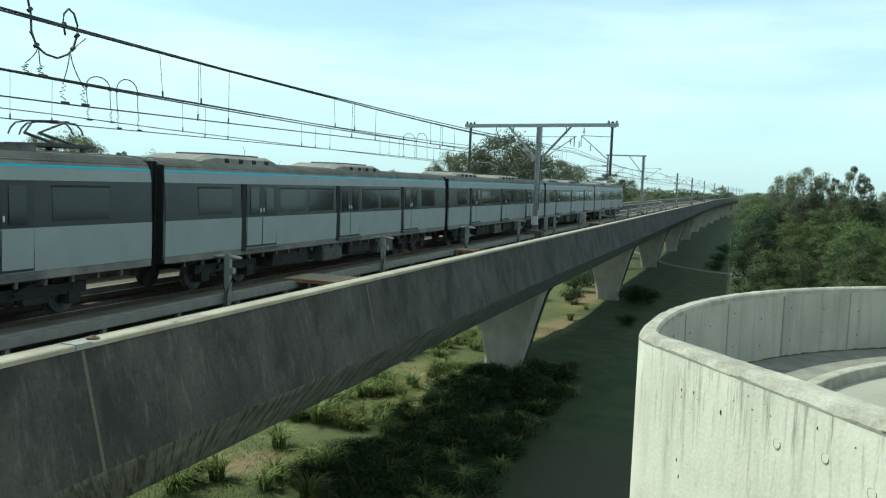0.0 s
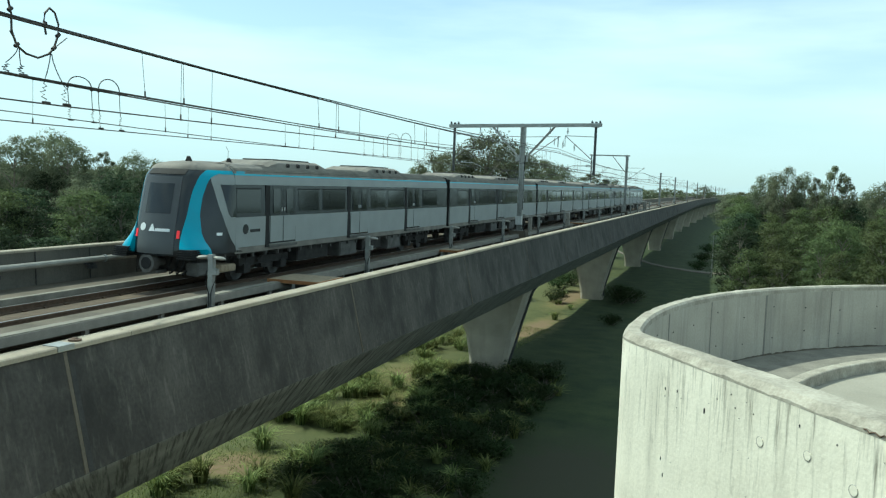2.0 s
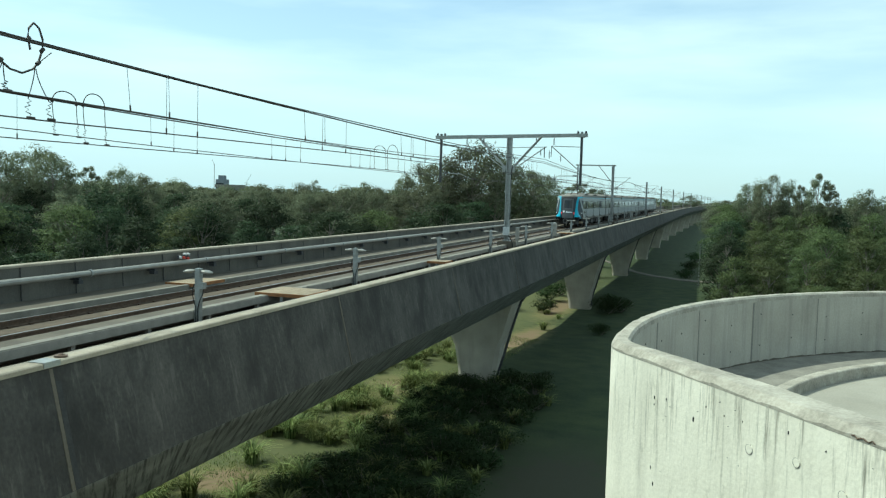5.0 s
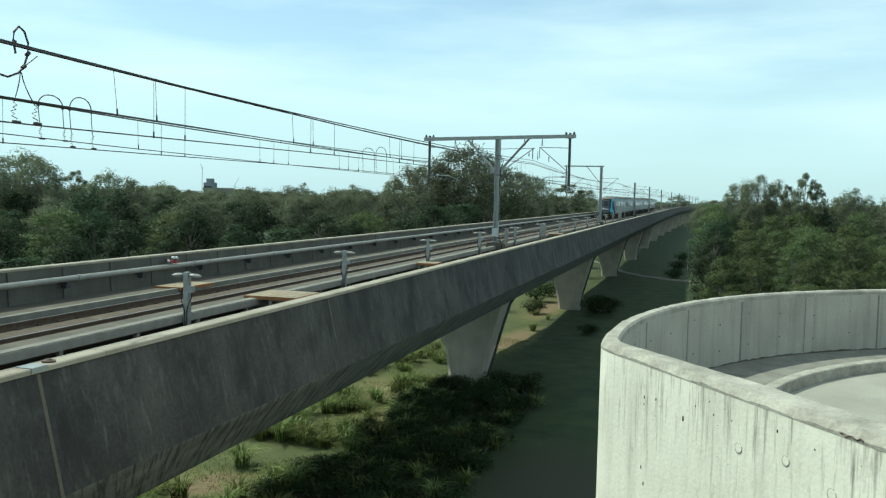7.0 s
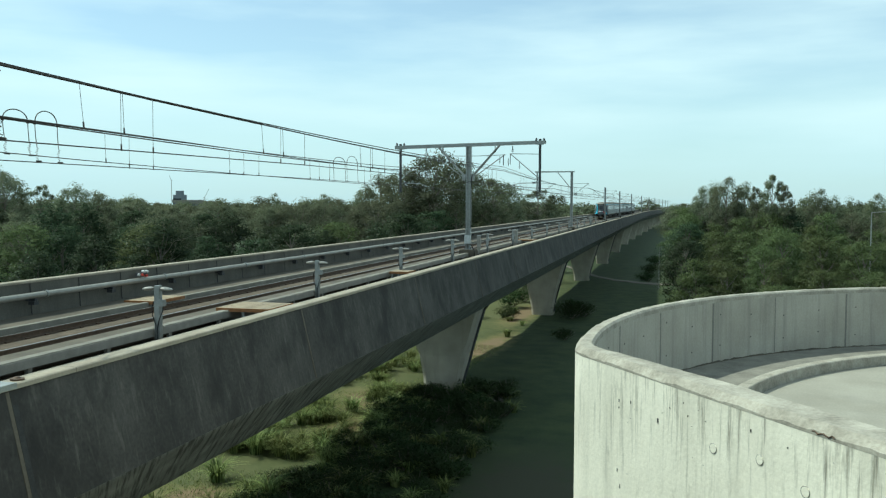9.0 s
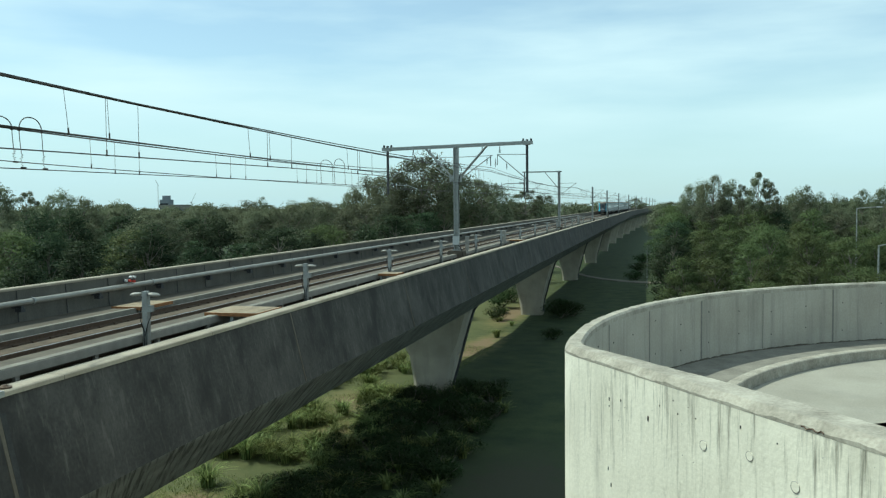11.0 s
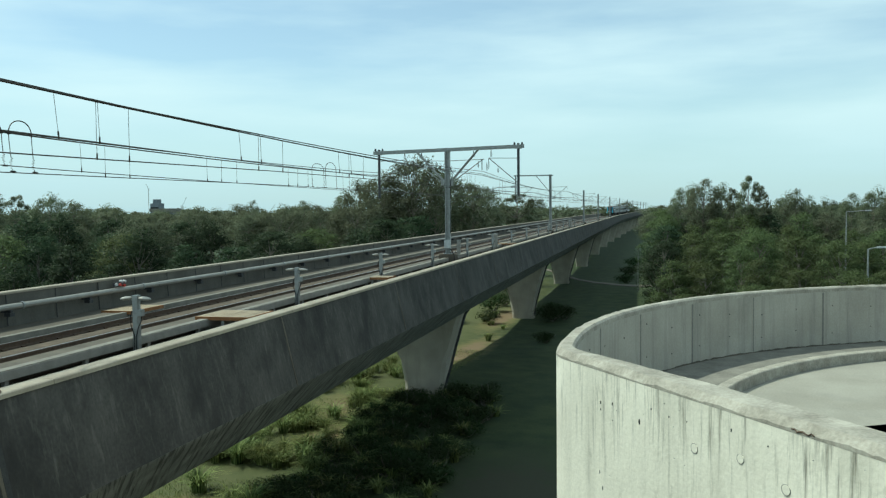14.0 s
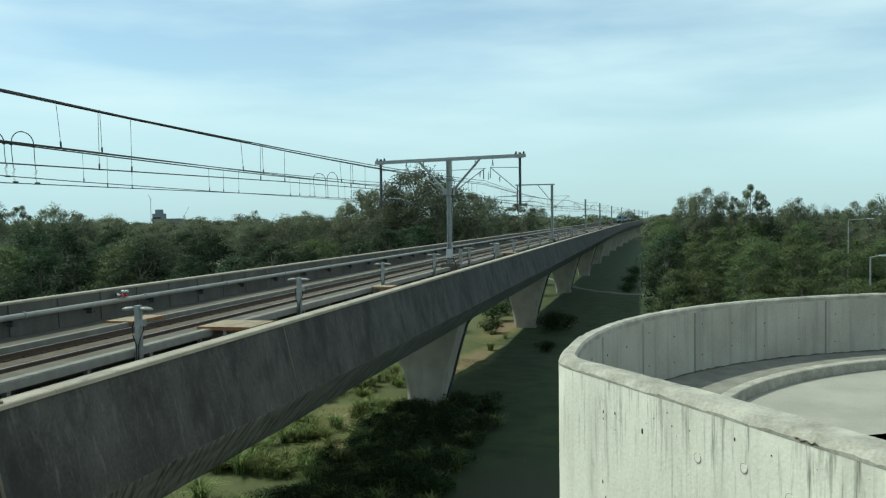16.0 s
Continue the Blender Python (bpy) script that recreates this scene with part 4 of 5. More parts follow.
    # upright blowholes, and small pits
    for s, z, w, h in ((8.34, 9.40, 0.6, 2.0), (8.34, 9.32, 0.4, 1.1), (8.30, 8.43, 0.6, 2.4), (8.10, 9.43, 0.5, 1.8), (8.36, 8.60, 0.6, 2.2), (5.69, 9.57, 0.7, 0.8), (6.15, 9.60, 0.6, 1.6), (7.37, 9.53, 0.6, 0.8), (7.58, 9.35, 1.3, 3.0)):
        same_part("tie_hole", hole.data, ob, on_face(along(s), z, -0.002) @ Matrix.Diagonal((w * 0.6, h * 0.8, 1, 1)))
    pit_rng = random.Random(8)
    for _ in range(46):
        k = pit_rng.uniform(0.12, 0.36)
        same_part("tie_hole", hole.data, ob, on_face(along(pit_rng.uniform(3.5, 8.3)), pit_rng.uniform(7.8, 9.65), -0.002) @ Matrix.Diagonal((k * 0.8, k * pit_rng.uniform(0.8, 2.4), 1, 1)))
    # grouted tie plugs with a dark ring
    for s, z, r in ((6.67, 9.30, 0.050), (6.03, 9.37, 0.046), (5.48, 9.26, 0.050), (4.4, 9.34, 0.05)):
        ring = part("tie_plug", tube(bmesh.new(), (0, 0, -0.006), (0, 0, 0.002), r, 20), STAINED, ob)
        ring.matrix_basis = on_face(along(s), z)
        part("grout", tube(bmesh.new(), (0.004, 0.003, -0.004), (0.004, 0.003, 0.004), r * 0.90, 20), RAMP, ring)
    # a broken bit of the arris with the steel showing
    crack = [(*inward(along(5.18 + 0.03 * k), -0.004), RIM - 0.072 + 0.010 * math.sin(k * 1.9) + 0.004 * (k % 2)) for k in range(9)]
    bm = strand(bmesh.new(), crack, 0.007, 5)
    part("broken_edge", bm, RAIL, ob, "broken edge stained with rust")
    return ob


ramp_build()
# plain car park block that carries the camera
bm = boxed(-1.5, 40, -30, 2.3, -0.5, 9.9)
tagged(part("car_park_building", bm, RAMP), "plain concrete car park building", "building", kind="structure")


# ------------------------------------------------------------------ trees
class Leaves:
    """Collects three-cornered leaves and their soft normals for one mesh."""

    def __init__(self):
        self.verts, self.faces, self.shade = [], [], []

    def add(self, rng, p, long, wide, soft, droop=0.0):
        d = Vector((rng.uniform(-1, 1), rng.uniform(-1, 1), rng.uniform(-0.8, 0.8) - droop)).normalized()
        s = d.cross(Vector((rng.uniform(-1, 1), rng.uniform(-1, 1), rng.uniform(-1, 1)))).normalized()
        if (s * 2).cross(d * 2).dot(soft) < 0:
            s = -s
        k = len(self.verts)
        self.verts += [p - d * long - s * wide, p - d * long + s * wide, p + d * long]
        self.faces.append((k, k + 1, k + 2))
        self.shade += [soft] * 3

    def clump(self, rng, centre, radius, small, big, leaf, droop=0.0, flat=0.75, out=None, up=0.30):
        """A dome of small leaves over a few broad sprays in its heart."""
        centre = Vector(centre)
        out = Vector((0, 0, 0)) if out is None else out
        for n in range(small + big):
            v = Vector((rng.gauss(0, 1), rng.gauss(0, 1), rng.gauss(0, 1))).normalized()
            if v.z < -0.3 and rng.random() < 0.6:
                v.z = -v.z
            r = rng.uniform(0.1, 0.72) if n >= small else 0.62 + 0.5 * rng.random() ** 1.4
            jag = 1 + 0.22 * noise.noise(centre + v * 1.9)
            p = centre + Vector((v.x, v.y, v.z * flat)) * (radius * r * jag)
            soft = (v * 0.8 + out * 0.45 + Vector((rng.uniform(-1, 1), rng.uniform(-1, 1), rng.uniform(-1, 1))) * 0.5 + Vector((0, 0, up))).normalized()
            a = (leaf * rng.uniform(0.65, 1.35)) if n < small else leaf * rng.uniform(1.6, 2.6)
            self.add(rng, p, a, a * rng.uniform(0.38, 0.55), soft, droop)

    def finish(self, name, mat, parent):
        me = bpy.data.meshes.new(name)
        me.from_pydata(self.verts, [], self.faces)
        me.materials.append(mat)
        ob = new(name, me)
        ob.parent = parent
        me.normals_split_custom_set_from_vertices(self.shade)
        return ob


def tree(kind, seed, height, spread, leaf, clumps, small, big, mat, bare=0.3, droop=0.2, label="", size=0.32, cone=0.0):
    """A tapered trunk with limbs out to leafy domes that together make the crown."""
    rng = random.Random(seed)
    ob = tagged(new(kind), label, "tree", group="trees beside the viaduct")
    bm = bmesh.new()
    lean = Vector((rng.uniform(-0.05, 0.05), rng.uniform(-0.05, 0.05), 1))
    top = height * (bare + 0.72 * (1 - bare))
    trunk = [lean * (top * k / 5) + Vector((rng.uniform(-0.12, 0.12), rng.uniform(-0.12, 0.12), 0)) * (k > 0) for k in range(6)]
    for i in range(5):
        tube(bm, trunk[i], trunk[i + 1], height * 0.015 * (1 - i / 6), 6, height * 0.015 * (1 - (i + 1) / 6))
    mid, half = height * (1 + bare) / 2, height * (1 - bare) / 2
    leaves = Leaves()
    for k in range(clumps):
        f = (k + 0.5) / clumps
        zz = 1 - 2 * f * 0.93
        a = k * 2.39996 + rng.uniform(-0.5, 0.5)
        shell = rng.uniform(0.50, 0.86)
        ring = math.sqrt(max(0.0, 1 - zz * zz)) * shell
        ring *= 1 - cone * (zz + 1) / 2
        rad = spread * size * rng.uniform(0.6, 1.15)
        c = lean * (mid + half * zz * 0.80) + Vector((math.cos(a) * ring * spread, math.sin(a) * ring * spread, rng.uniform(-0.3, 0.3)))
        out = Vector((math.cos(a) * ring, math.sin(a) * ring, zz * 0.7))
        base = lean * min(top * 0.98, max(height * bare * 0.8, c.z - spread * rng.uniform(0.3, 0.9)))
        joint = base.lerp(c, 0.55) + Vector((0, 0, rng.uniform(-0.25, 0.1)))
        r = height * 0.0045
        tube(bm, base, joint, r, 4, r * 0.7)
        tube(bm, joint, c, r * 0.7, 4, r * 0.2)
        leaves.clump(rng, c, rad, small, big, leaf, droop, out=out)
    part("trunk", bm, BARK, ob)
    leaves.finish("crown", mat, ob)
    return ob


EUC = "tall grey-green eucalyptus tree with a domed crown"
CAS = "dense dark green casuarina tree"
FRE = "leafy fresh green young tree"
# (build, native height, native spread)
KINDS = [
    (("eucalyptus_tree", 1, 16.0, 4.0, 0.10, 25, 300, 44, LEAF_EUC, 0.42, 0.3, EUC, 0.40), 16.0, 4.0),
    (("eucalyptus_tree", 2, 15.0, 4.4, 0.10, 27, 300, 44, LEAF_EUC, 0.46, 0.3, EUC, 0.38), 15.0, 4.4),
    (("eucalyptus_tree", 3, 17.0, 3.6, 0.10, 23, 300, 44, LEAF_EUC, 0.50, 0.3, EUC, 0.41), 17.0, 3.6),
    (("casuarina_tree", 4, 10.0, 2.6, 0.080, 34, 220, 30, LEAF_DARK, 0.06, 0.1, CAS, 0.36, 0.45), 10.0, 2.6),
    (("casuarina_tree", 5, 10.0, 3.0, 0.080, 36, 220, 30, LEAF_DARK, 0.05, 0.1, CAS, 0.34, 0.30), 10.0, 3.0),
    (("young_tree", 6, 10.0, 2.9, 0.080, 34, 220, 30, LEAF_GREEN, 0.05, 0.2, FRE, 0.35, 0.25), 10.0, 2.9),
    (("young_tree", 7, 10.0, 2.6, 0.078, 34, 220, 30, LEAF_GREEN, 0.04, 0.2, FRE, 0.36, 0.45), 10.0, 2.6),
    (("eucalyptus_tree", 8, 14.0, 3.0, 0.10, 20, 210, 26, LEAF_EUC, 0.50, 0.4, "slender eucalyptus tree with an open ragged crown", 0.31), 14.0, 3.0),
    (("eucalyptus_tree", 9, 16.0, 4.4, 0.18, 20, 120, 26, LEAF_EUC, 0.30, 0.3, EUC, 0.40), 16.0, 4.4),
    (("eucalyptus_tree", 10, 15.0, 4.8, 0.18, 21, 120, 26, LEAF_EUC, 0.35, 0.3, EUC, 0.39), 15.0, 4.8),
    (("eucalyptus_tree", 12, 16.0, 4.0, 0.18, 19, 120, 26, LEAF_EUC, 0.40, 0.3, EUC, 0.41), 16.0, 4.0)]
PROTO = [tree(*k[0]) for k in KINDS]
used = set()
TREE_RNG = random.Random(11)


def plant(i, x, y, height, wide=1.0, radius=None):
    s = height / KINDS[i][1]
    if radius:
        wide = radius / (KINDS[i][2] * s)
    p = PROTO[i]
    m = Matrix.Translation((x, y, ground_z(x, y) - 0.15)) @ Matrix.Rotation(TREE_RNG.random() * math.tau, 4, 'Z')
    ob = p if i not in used else copy_thing(p, m)
    used.add(i)
    ob.matrix_basis = m @ Matrix.Diagonal((s * wide, s * wide, s, 1))
    return ob


# the wood beyond the viaduct: low in front, tall behind
def wood(rows, rng):
    for dist, lo, hi, a0, a1, step, kinds, wide in rows:
        a = a0
        while a < a1:
            ang = radians(a + rng.uniform(-0.3, 0.3) * step)
            d = dist * rng.uniform(0.93, 1.08)
            plant(rng.choice(kinds), -d * math.sin(ang), d * math.cos(ang), rng.uniform(lo, hi), wide)
            a += step * rng.uniform(0.8, 1.2)


wood([(52, 4.5, 6.2, 30, 49, 3.4, (3, 4, 6), 1.5), (64, 6.2, 8.2, 24, 49, 2.8, (3, 4, 3), 1.4), (78, 8.0, 10.4, 20, 49, 2.4, (3, 4, 3, 4, 5), 1.35),
      (95, 9.4, 12.0, 17, 49, 2.1, (3, 4, 3, 4, 5, 0), 1.3), (118, 10.4, 12.6, 14, 49, 1.8, (3, 4, 0, 1), 1.25), (150, 10.8, 12.8, 11, 49, 1.7, (8, 9, 10, 4), 1.2),
      (205, 10.4, 12.8, 6, 49, 1.7, (8, 9, 10), 1.3), (310, 10.2, 13.2, 3.5, 49, 1.7, (8, 9), 1.8), (480, 10.5, 13.6, 1, 49, 1.5, (8, 9), 2.6)], random.Random(5))
# the domes on the skyline, and the big ones that rise behind the first mast: place, height, half width
for n, (x, y, h, r) in enumerate((
        (-82.6, 84.2, 15.1, 3.4), (-84.8, 91.8, 15.9, 3.8), (-79.2, 90.1, 15.4, 3.2), (-86.2, 103.9, 14.4, 2.0), (-85.9, 110.6, 14.0, 2.8), (-86.1, 116.6, 13.1, 3.0), (-92.6, 130.5, 12.1, 3.0),
        (-92.4, 136.7, 12.6, 3.6), (-92.0, 143.0, 11.5, 3.0), (-114.8, 199.3, 12.5, 2.4), (-90.3, 167.2, 11.8, 3.6), (-82.9, 165.4, 12.7, 3.4), (-82.2, 171.3, 13.7, 1.7), (-78.7, 178.4, 12.3, 3.4),
        (-72.8, 175.5, 13.5, 2.9), (-65.5, 167.7, 12.2, 3.0), (-50.7, 141.2, 14.2, 2.6), (-45.3, 132.5, 16.1, 2.7), (-42.2, 133.5, 15.1, 2.6), (-32.8, 117.5, 18.5, 4.6), (-30.3, 122.3, 17.3, 3.6),
        (-36.8, 118.0, 16.2, 3.4), (-38.5, 126.0, 14.6, 3.4), (-33.5, 131.0, 15.6, 3.6), (-25.8, 128.0, 15.4, 3.2), (-28.1, 132.0, 15.9, 3.6), (-27.4, 147.5, 15.1, 3.2), (-29.6, 197.8, 15.0, 4.2), (-27.5, 218.3, 14.1, 3.2), (-9.8, 419.9, 14.0, 5.0))):
    plant((0, 1, 0, 7, 1, 2)[n % 6] if n not in (19, 20, 21) else 1, x, y, h + 0.3, radius=r * (1.12 if h < 15.6 else 1.3))
# the wood on the near side of the line
right_rng = random.Random(21)
for y, x0, step, lo, hi, kinds in ((62, 2.4, 3.0, 5.0, 7.0, (5, 6)), (74, 1.8, 3.0, 6.0, 8.4, (5, 6, 6)), (88, 1.5, 3.0, 7.4, 9.6, (5, 6, 4)), (102, 1.4, 3.2, 8.4, 10.6, (5, 6, 4)), (118, 1.3, 3.4, 9.2, 11.4, (5, 4, 6, 0)), (138, 1.4, 3.8, 9.8, 12.0, (0, 6, 4, 1)),
                                  (165, 1.4, 4.8, 10.5, 12.4, (8, 9, 5)), (205, 1.6, 6, 11.0, 12.6, (8, 9, 10)), (260, 2.4, 8, 11, 12.8, (8, 9)), (340, 5.0, 9, 11, 13, (8, 9)), (460, 9, 12, 11, 13.5, (8, 9))):
    x1 = 0.27 * y + 6.0
    x = x0
    while x < x1:
        plant(right_rng.choice(kinds), x + right_rng.uniform(-0.8, 0.8) + 0.5, y + right_rng.uniform(-5, 5), right_rng.uniform(lo, hi), 1.2)
        x += step * right_rng.uniform(0.8, 1.25)
for x, y, h, r, i in ((4.3, 149.9, 13.1, 2.0, 0), (5.6, 139.9, 14.8, 2.7, 1), (7.9, 134.8, 15.7, 2.9, 0), (11.0, 137.6, 14.9, 1.9, 2), (12.7, 121.3, 15.9, 1.9, 7), (11.5, 123.5, 14.2, 1.3, 7), (14.5, 121.1, 14.5, 1.7, 7), (17.8, 126.8, 12.8, 2.3, 1),
                      (19.6, 124.5, 13.7, 1.9, 0), (22.6, 133.1, 12.7, 1.5, 2), (26.0, 137.6, 12.4, 1.9, 1), (27.0, 129.2, 13.1, 2.2, 0), (28.6, 124.8, 13.6, 2.3, 1), (30.9, 122.1, 13.8, 3.0, 0), (35.1, 125.2, 13.6, 3.1, 1)):
    plant(i, x, y, h + 0.2, radius=r * 1.1)
# young trees round the feet of the street lamps
for x, y, h, i in ((16.4, 80.5, 9.2, 5), (18.6, 81.5, 8.8, 6), (12.2, 54.5, 6.9, 6), (14.0, 54.0, 6.7, 5)):
    plant(i, x, y, h, 1.1)


# ------------------------------------------------------------------ low plants
def blade_clump(seed, blades, tall):
    rng = random.Random(seed)
    bm = bmesh.new()
    for _ in range(blades):
        a, r0 = rng.random() * math.tau, rng.random() * 0.22
        out = Vector((math.cos(a), math.sin(a), 0))
        side = Vector((-math.sin(a), math.cos(a), 0)) * rng.uniform(0.018, 0.034)
        h, reach = tall * rng.uniform(0.45, 1.0), tall * rng.uniform(0.2, 0.85)
        prev = None
        for k in range(5):
            s = k / 4
            p = out * (r0 + reach * s * s) + Vector((0, 0, h * (1.75 * s - 1.05 * s * s)))
            w = side * (1 - 0.85 * s)
            cur = (bm.verts.new(p - w), bm.verts.new(p + w))
            if prev:
                bm.faces.new((prev[0], prev[1], cur[1], cur[0]))
            prev = cur
    me = bpy.data.meshes.new("grass_clump")
    bm.to_mesh(me)
    bm.free()
    me.materials.append(BLADES)
    return me


CLUMPS = [blade_clump(s, 140, 1.05) for s in range(5)]
low_rng = random.Random(3)


def clump(x, y, size):
    ob = new("grass_clump", low_rng.choice(CLUMPS))
    ob.matrix_basis = Matrix.Translation((x, y, ground_z(x, y) - 0.02)) @ Matrix.Rotation(low_rng.random() * math.tau, 4, 'Z') @ Matrix.Diagonal((size, size, size * low_rng.uniform(0.8, 1.1), 1))
    return tagged(ob, "arching clump of green strappy grass on the lawn", "grass clump", group="grass clumps")


PATCHES = ((-19.2, 26.3, 1.6, 9), (-17.9, 31.4, 0.3, 1), (-17.6, 35.3, 1.7, 13), (-15.9, 36.0, 0.7, 4), (-19.5, 37.5, 1.8, 9), (-17.2, 41.6, 1.7, 11), (-19.8, 44, 2.2, 12), (-18.2, 52.0, 2.2, 12), (-17.0, 56, 2.0, 8), (-15.8, 47, 1.4, 6),
           (-14.6, 36.5, 0.9, 5), (-14.3, 41.3, 1.2, 7), (-21.5, 50, 3, 14), (-22, 60, 3, 14))
for px, py, spread, count in PATCHES:
    px, py = px * 0.96, py * 0.96
    for _ in range(count):
        x, y = px + low_rng.gauss(0, 0.55) * spread, py + low_rng.gauss(0, 0.7) * spread
        if math.hypot(x - XC, y - 49.5) > 2.8:
            clump(x, y, low_rng.uniform(0.8, 1.35))
for _ in range(34):
    clump(low_rng.uniform(-26, -13.5), low_rng.uniform(58, 130), low_rng.uniform(0.5, 1.1))
# the planted bed in the viaduct's shade, thick with the same grass
for _ in range(105):
    y = low_rng.uniform(25.0, 48)
    x = low_rng.uniform(-15.0 + 0.02 * (y - 26), -7.9 + 0.02 * (y - 26))
    if math.hypot(x - XC, y - 49.5) > 2.4 and noise.noise((x * 0.45, y * 0.3, 2.0)) > -0.3:
        clump(x, y, low_rng.uniform(0.7, 1.2))


# short turf over the lawn by the viaduct
turf_rng = random.Random(17)
verts, faces = [], []
for _ in range(42000):
    x, y = turf_rng.uniform(-25, -12.5), 23 + 45 * turf_rng.random() ** 1.3
    if noise.noise((x * 0.35, y * 0.35, 5.0)) < -0.12:
        continue
    z, a, h = ground_z(x, y) - 0.01, turf_rng.random() * math.tau, turf_rng.uniform(0.05, 0.17)
    dx, dy, lx, ly = math.cos(a) * 0.014, math.sin(a) * 0.014, turf_rng.gauss(0, 0.05), turf_rng.gauss(0, 0.05)
    k = len(verts)
    verts += [(x - dx, y - dy, z), (x + dx, y + dy, z), (x + lx, y + ly, z + h)]
    faces.append((k, k + 1, k + 2))
turf_mesh = bpy.data.meshes.new("turf")
turf_mesh.from_pydata(verts, [], faces)
turf_mesh.materials.append(BLADES)
tagged(new("turf", turf_mesh), "short rough olive grass blades on the lawn", "grass", kind="stuff")


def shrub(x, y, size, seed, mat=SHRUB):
    rng = random.Random(seed)
    ob = tagged(new("shrub"), "low dark green leafy shrub in the shade", "shrub", group="shrubs")
    bm = bmesh.new()
    for _ in range(9):
        a, r = rng.random() * math.tau, size * rng.uniform(0.2, 0.8)
        tube(bm, (0, 0, 0), (r * math.cos(a), r * math.sin(a), size * rng.uniform(0.4, 0.9)), 0.02, 4, 0.008)
    part("woody_base", bm, BARK, ob)
    leaves = Leaves()
    for _ in range(10):
        a, r = rng.random() * math.tau, size * rng.uniform(0.1, 0.75)
        leaves.clump(rng, (r * math.cos(a), r * math.sin(a), size * rng.uniform(0.25, 0.65)), size * 0.42, 150, 24, 0.045)
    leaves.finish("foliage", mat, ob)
    ob.location = (x, y, ground_z(x, y) - 0.05)
    return ob


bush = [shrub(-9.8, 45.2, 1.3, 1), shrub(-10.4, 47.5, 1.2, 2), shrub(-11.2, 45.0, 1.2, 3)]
# extra dark-leaved shrubs among the grass, added to deepen the bed's shade
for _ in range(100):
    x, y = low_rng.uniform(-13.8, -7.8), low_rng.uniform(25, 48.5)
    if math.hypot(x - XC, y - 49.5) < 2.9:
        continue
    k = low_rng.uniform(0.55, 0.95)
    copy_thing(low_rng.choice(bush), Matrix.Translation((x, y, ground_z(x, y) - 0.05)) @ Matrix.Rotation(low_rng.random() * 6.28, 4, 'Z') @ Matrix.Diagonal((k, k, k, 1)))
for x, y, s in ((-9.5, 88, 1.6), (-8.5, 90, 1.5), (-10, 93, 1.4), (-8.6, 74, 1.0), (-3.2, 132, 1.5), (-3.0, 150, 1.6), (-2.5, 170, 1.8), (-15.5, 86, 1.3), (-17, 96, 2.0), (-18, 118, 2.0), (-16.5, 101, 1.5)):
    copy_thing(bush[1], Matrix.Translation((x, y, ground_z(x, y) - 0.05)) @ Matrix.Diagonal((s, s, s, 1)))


# ------------------------------------------------------------------ street lamps, far buildings
def street_lamp(x, y, h, arm):
    ob = tagged(new("street_lamp"), "slim grey street lamp with a short arm", "street lamp", group="street lamps")
    g = ground_z(x, y)
    part("pole", tube(bmesh.new(), (x, y, g), (x, y, g + h), 0.085, 8, 0.05), STEEL, ob)
    part("arm", tube(bmesh.new(), (x, y, g + h - 0.03), (x + arm, y, g + h + 0.08), 0.035, 6), STEEL, ob)
    part("lamp_head", boxed(*sorted((x + arm, x + arm + math.copysign(0.55, arm))), y - 0.13, y + 0.13, g + h + 0.03, g + h + 0.14, bevel=0.03), PALE, ob)


street_lamp(-1.3, 121.0, 6.0, 0.9)
street_lamp(17.7, 86.0, 11.0, 1.6)
street_lamp(13.2, 58.0, 8.1, 0.5)


def tower(x, y, w, h):
    ob = tagged(new("apartment_tower"), "distant grey tower block under construction", "tower block")
    part("wall", boxed(x - w / 2, x + w / 2, y - w / 2, y + w / 2, 0, h), FAR_WALL, ob)
    part("roof", boxed(x - w * 0.3, x + w * 0.3, y - w * 0.3, y + w * 0.3, h + 0.02, h + 4), FAR_WALL, ob)
    for k in range(int(h / 3.4) - 1):
        part("glazing", boxed(x - w * 0.46, x + w * 0.46, y - w / 2 - 0.3, y - w / 2 - 0.05, 4 + 3.4 * k, 5.7 + 3.4 * k), GLASS, ob)


def crane(x, y, h, jib, up):
    ob = tagged(new("tower_crane"), "distant construction tower crane", "crane", group="tower cranes")
    part("mast", tube(bmesh.new(), (x, y, 0), (x, y, h), 0.30, 4), STEEL, ob)
    part("jib", tube(bmesh.new(), (x, y, h), (x + jib, y, h + up), 0.18, 4), DARKSTEEL, ob)
    part("counter_jib", tube(bmesh.new(), (x, y, h), (x - jib * 0.35, y, h), 0.3, 4), DARKSTEEL, ob)


def far_at(angle, d):
    return -d * math.sin(radians(angle)), d * math.cos(radians(angle))


tower(*far_at(31.5, 900), 9.5, 19.5)
crane(*far_at(32.0, 910), 34, -2.5, 5)
crane(*far_at(30.0, 930), 17, 5, 9)
for ang, d, w, h in ((31.0, 620, 14, 13.6), (30.2, 600, 12, 12.8)):
    fx, fy = far_at(ang, d)
    house = tagged(new("far_house"), "distant low pale-roofed building among trees", "building")
    part("wall", boxed(fx - w / 2, fx + w / 2, fy - 6, fy + 6, 0, h - 2), FAR_WALL, house)
    part("roof", boxed(fx - w / 2 - 1, fx + w / 2 + 1, fy - 7, fy + 7, h - 1.98, h), FAR_ROOF, house)


# ------------------------------------------------------------------ train
CARLEN = 21.93
SILL, BELT, BAND_TOP, GUTTER, CROWN = 1.05, 2.02, 2.98, 3.30, 3.62


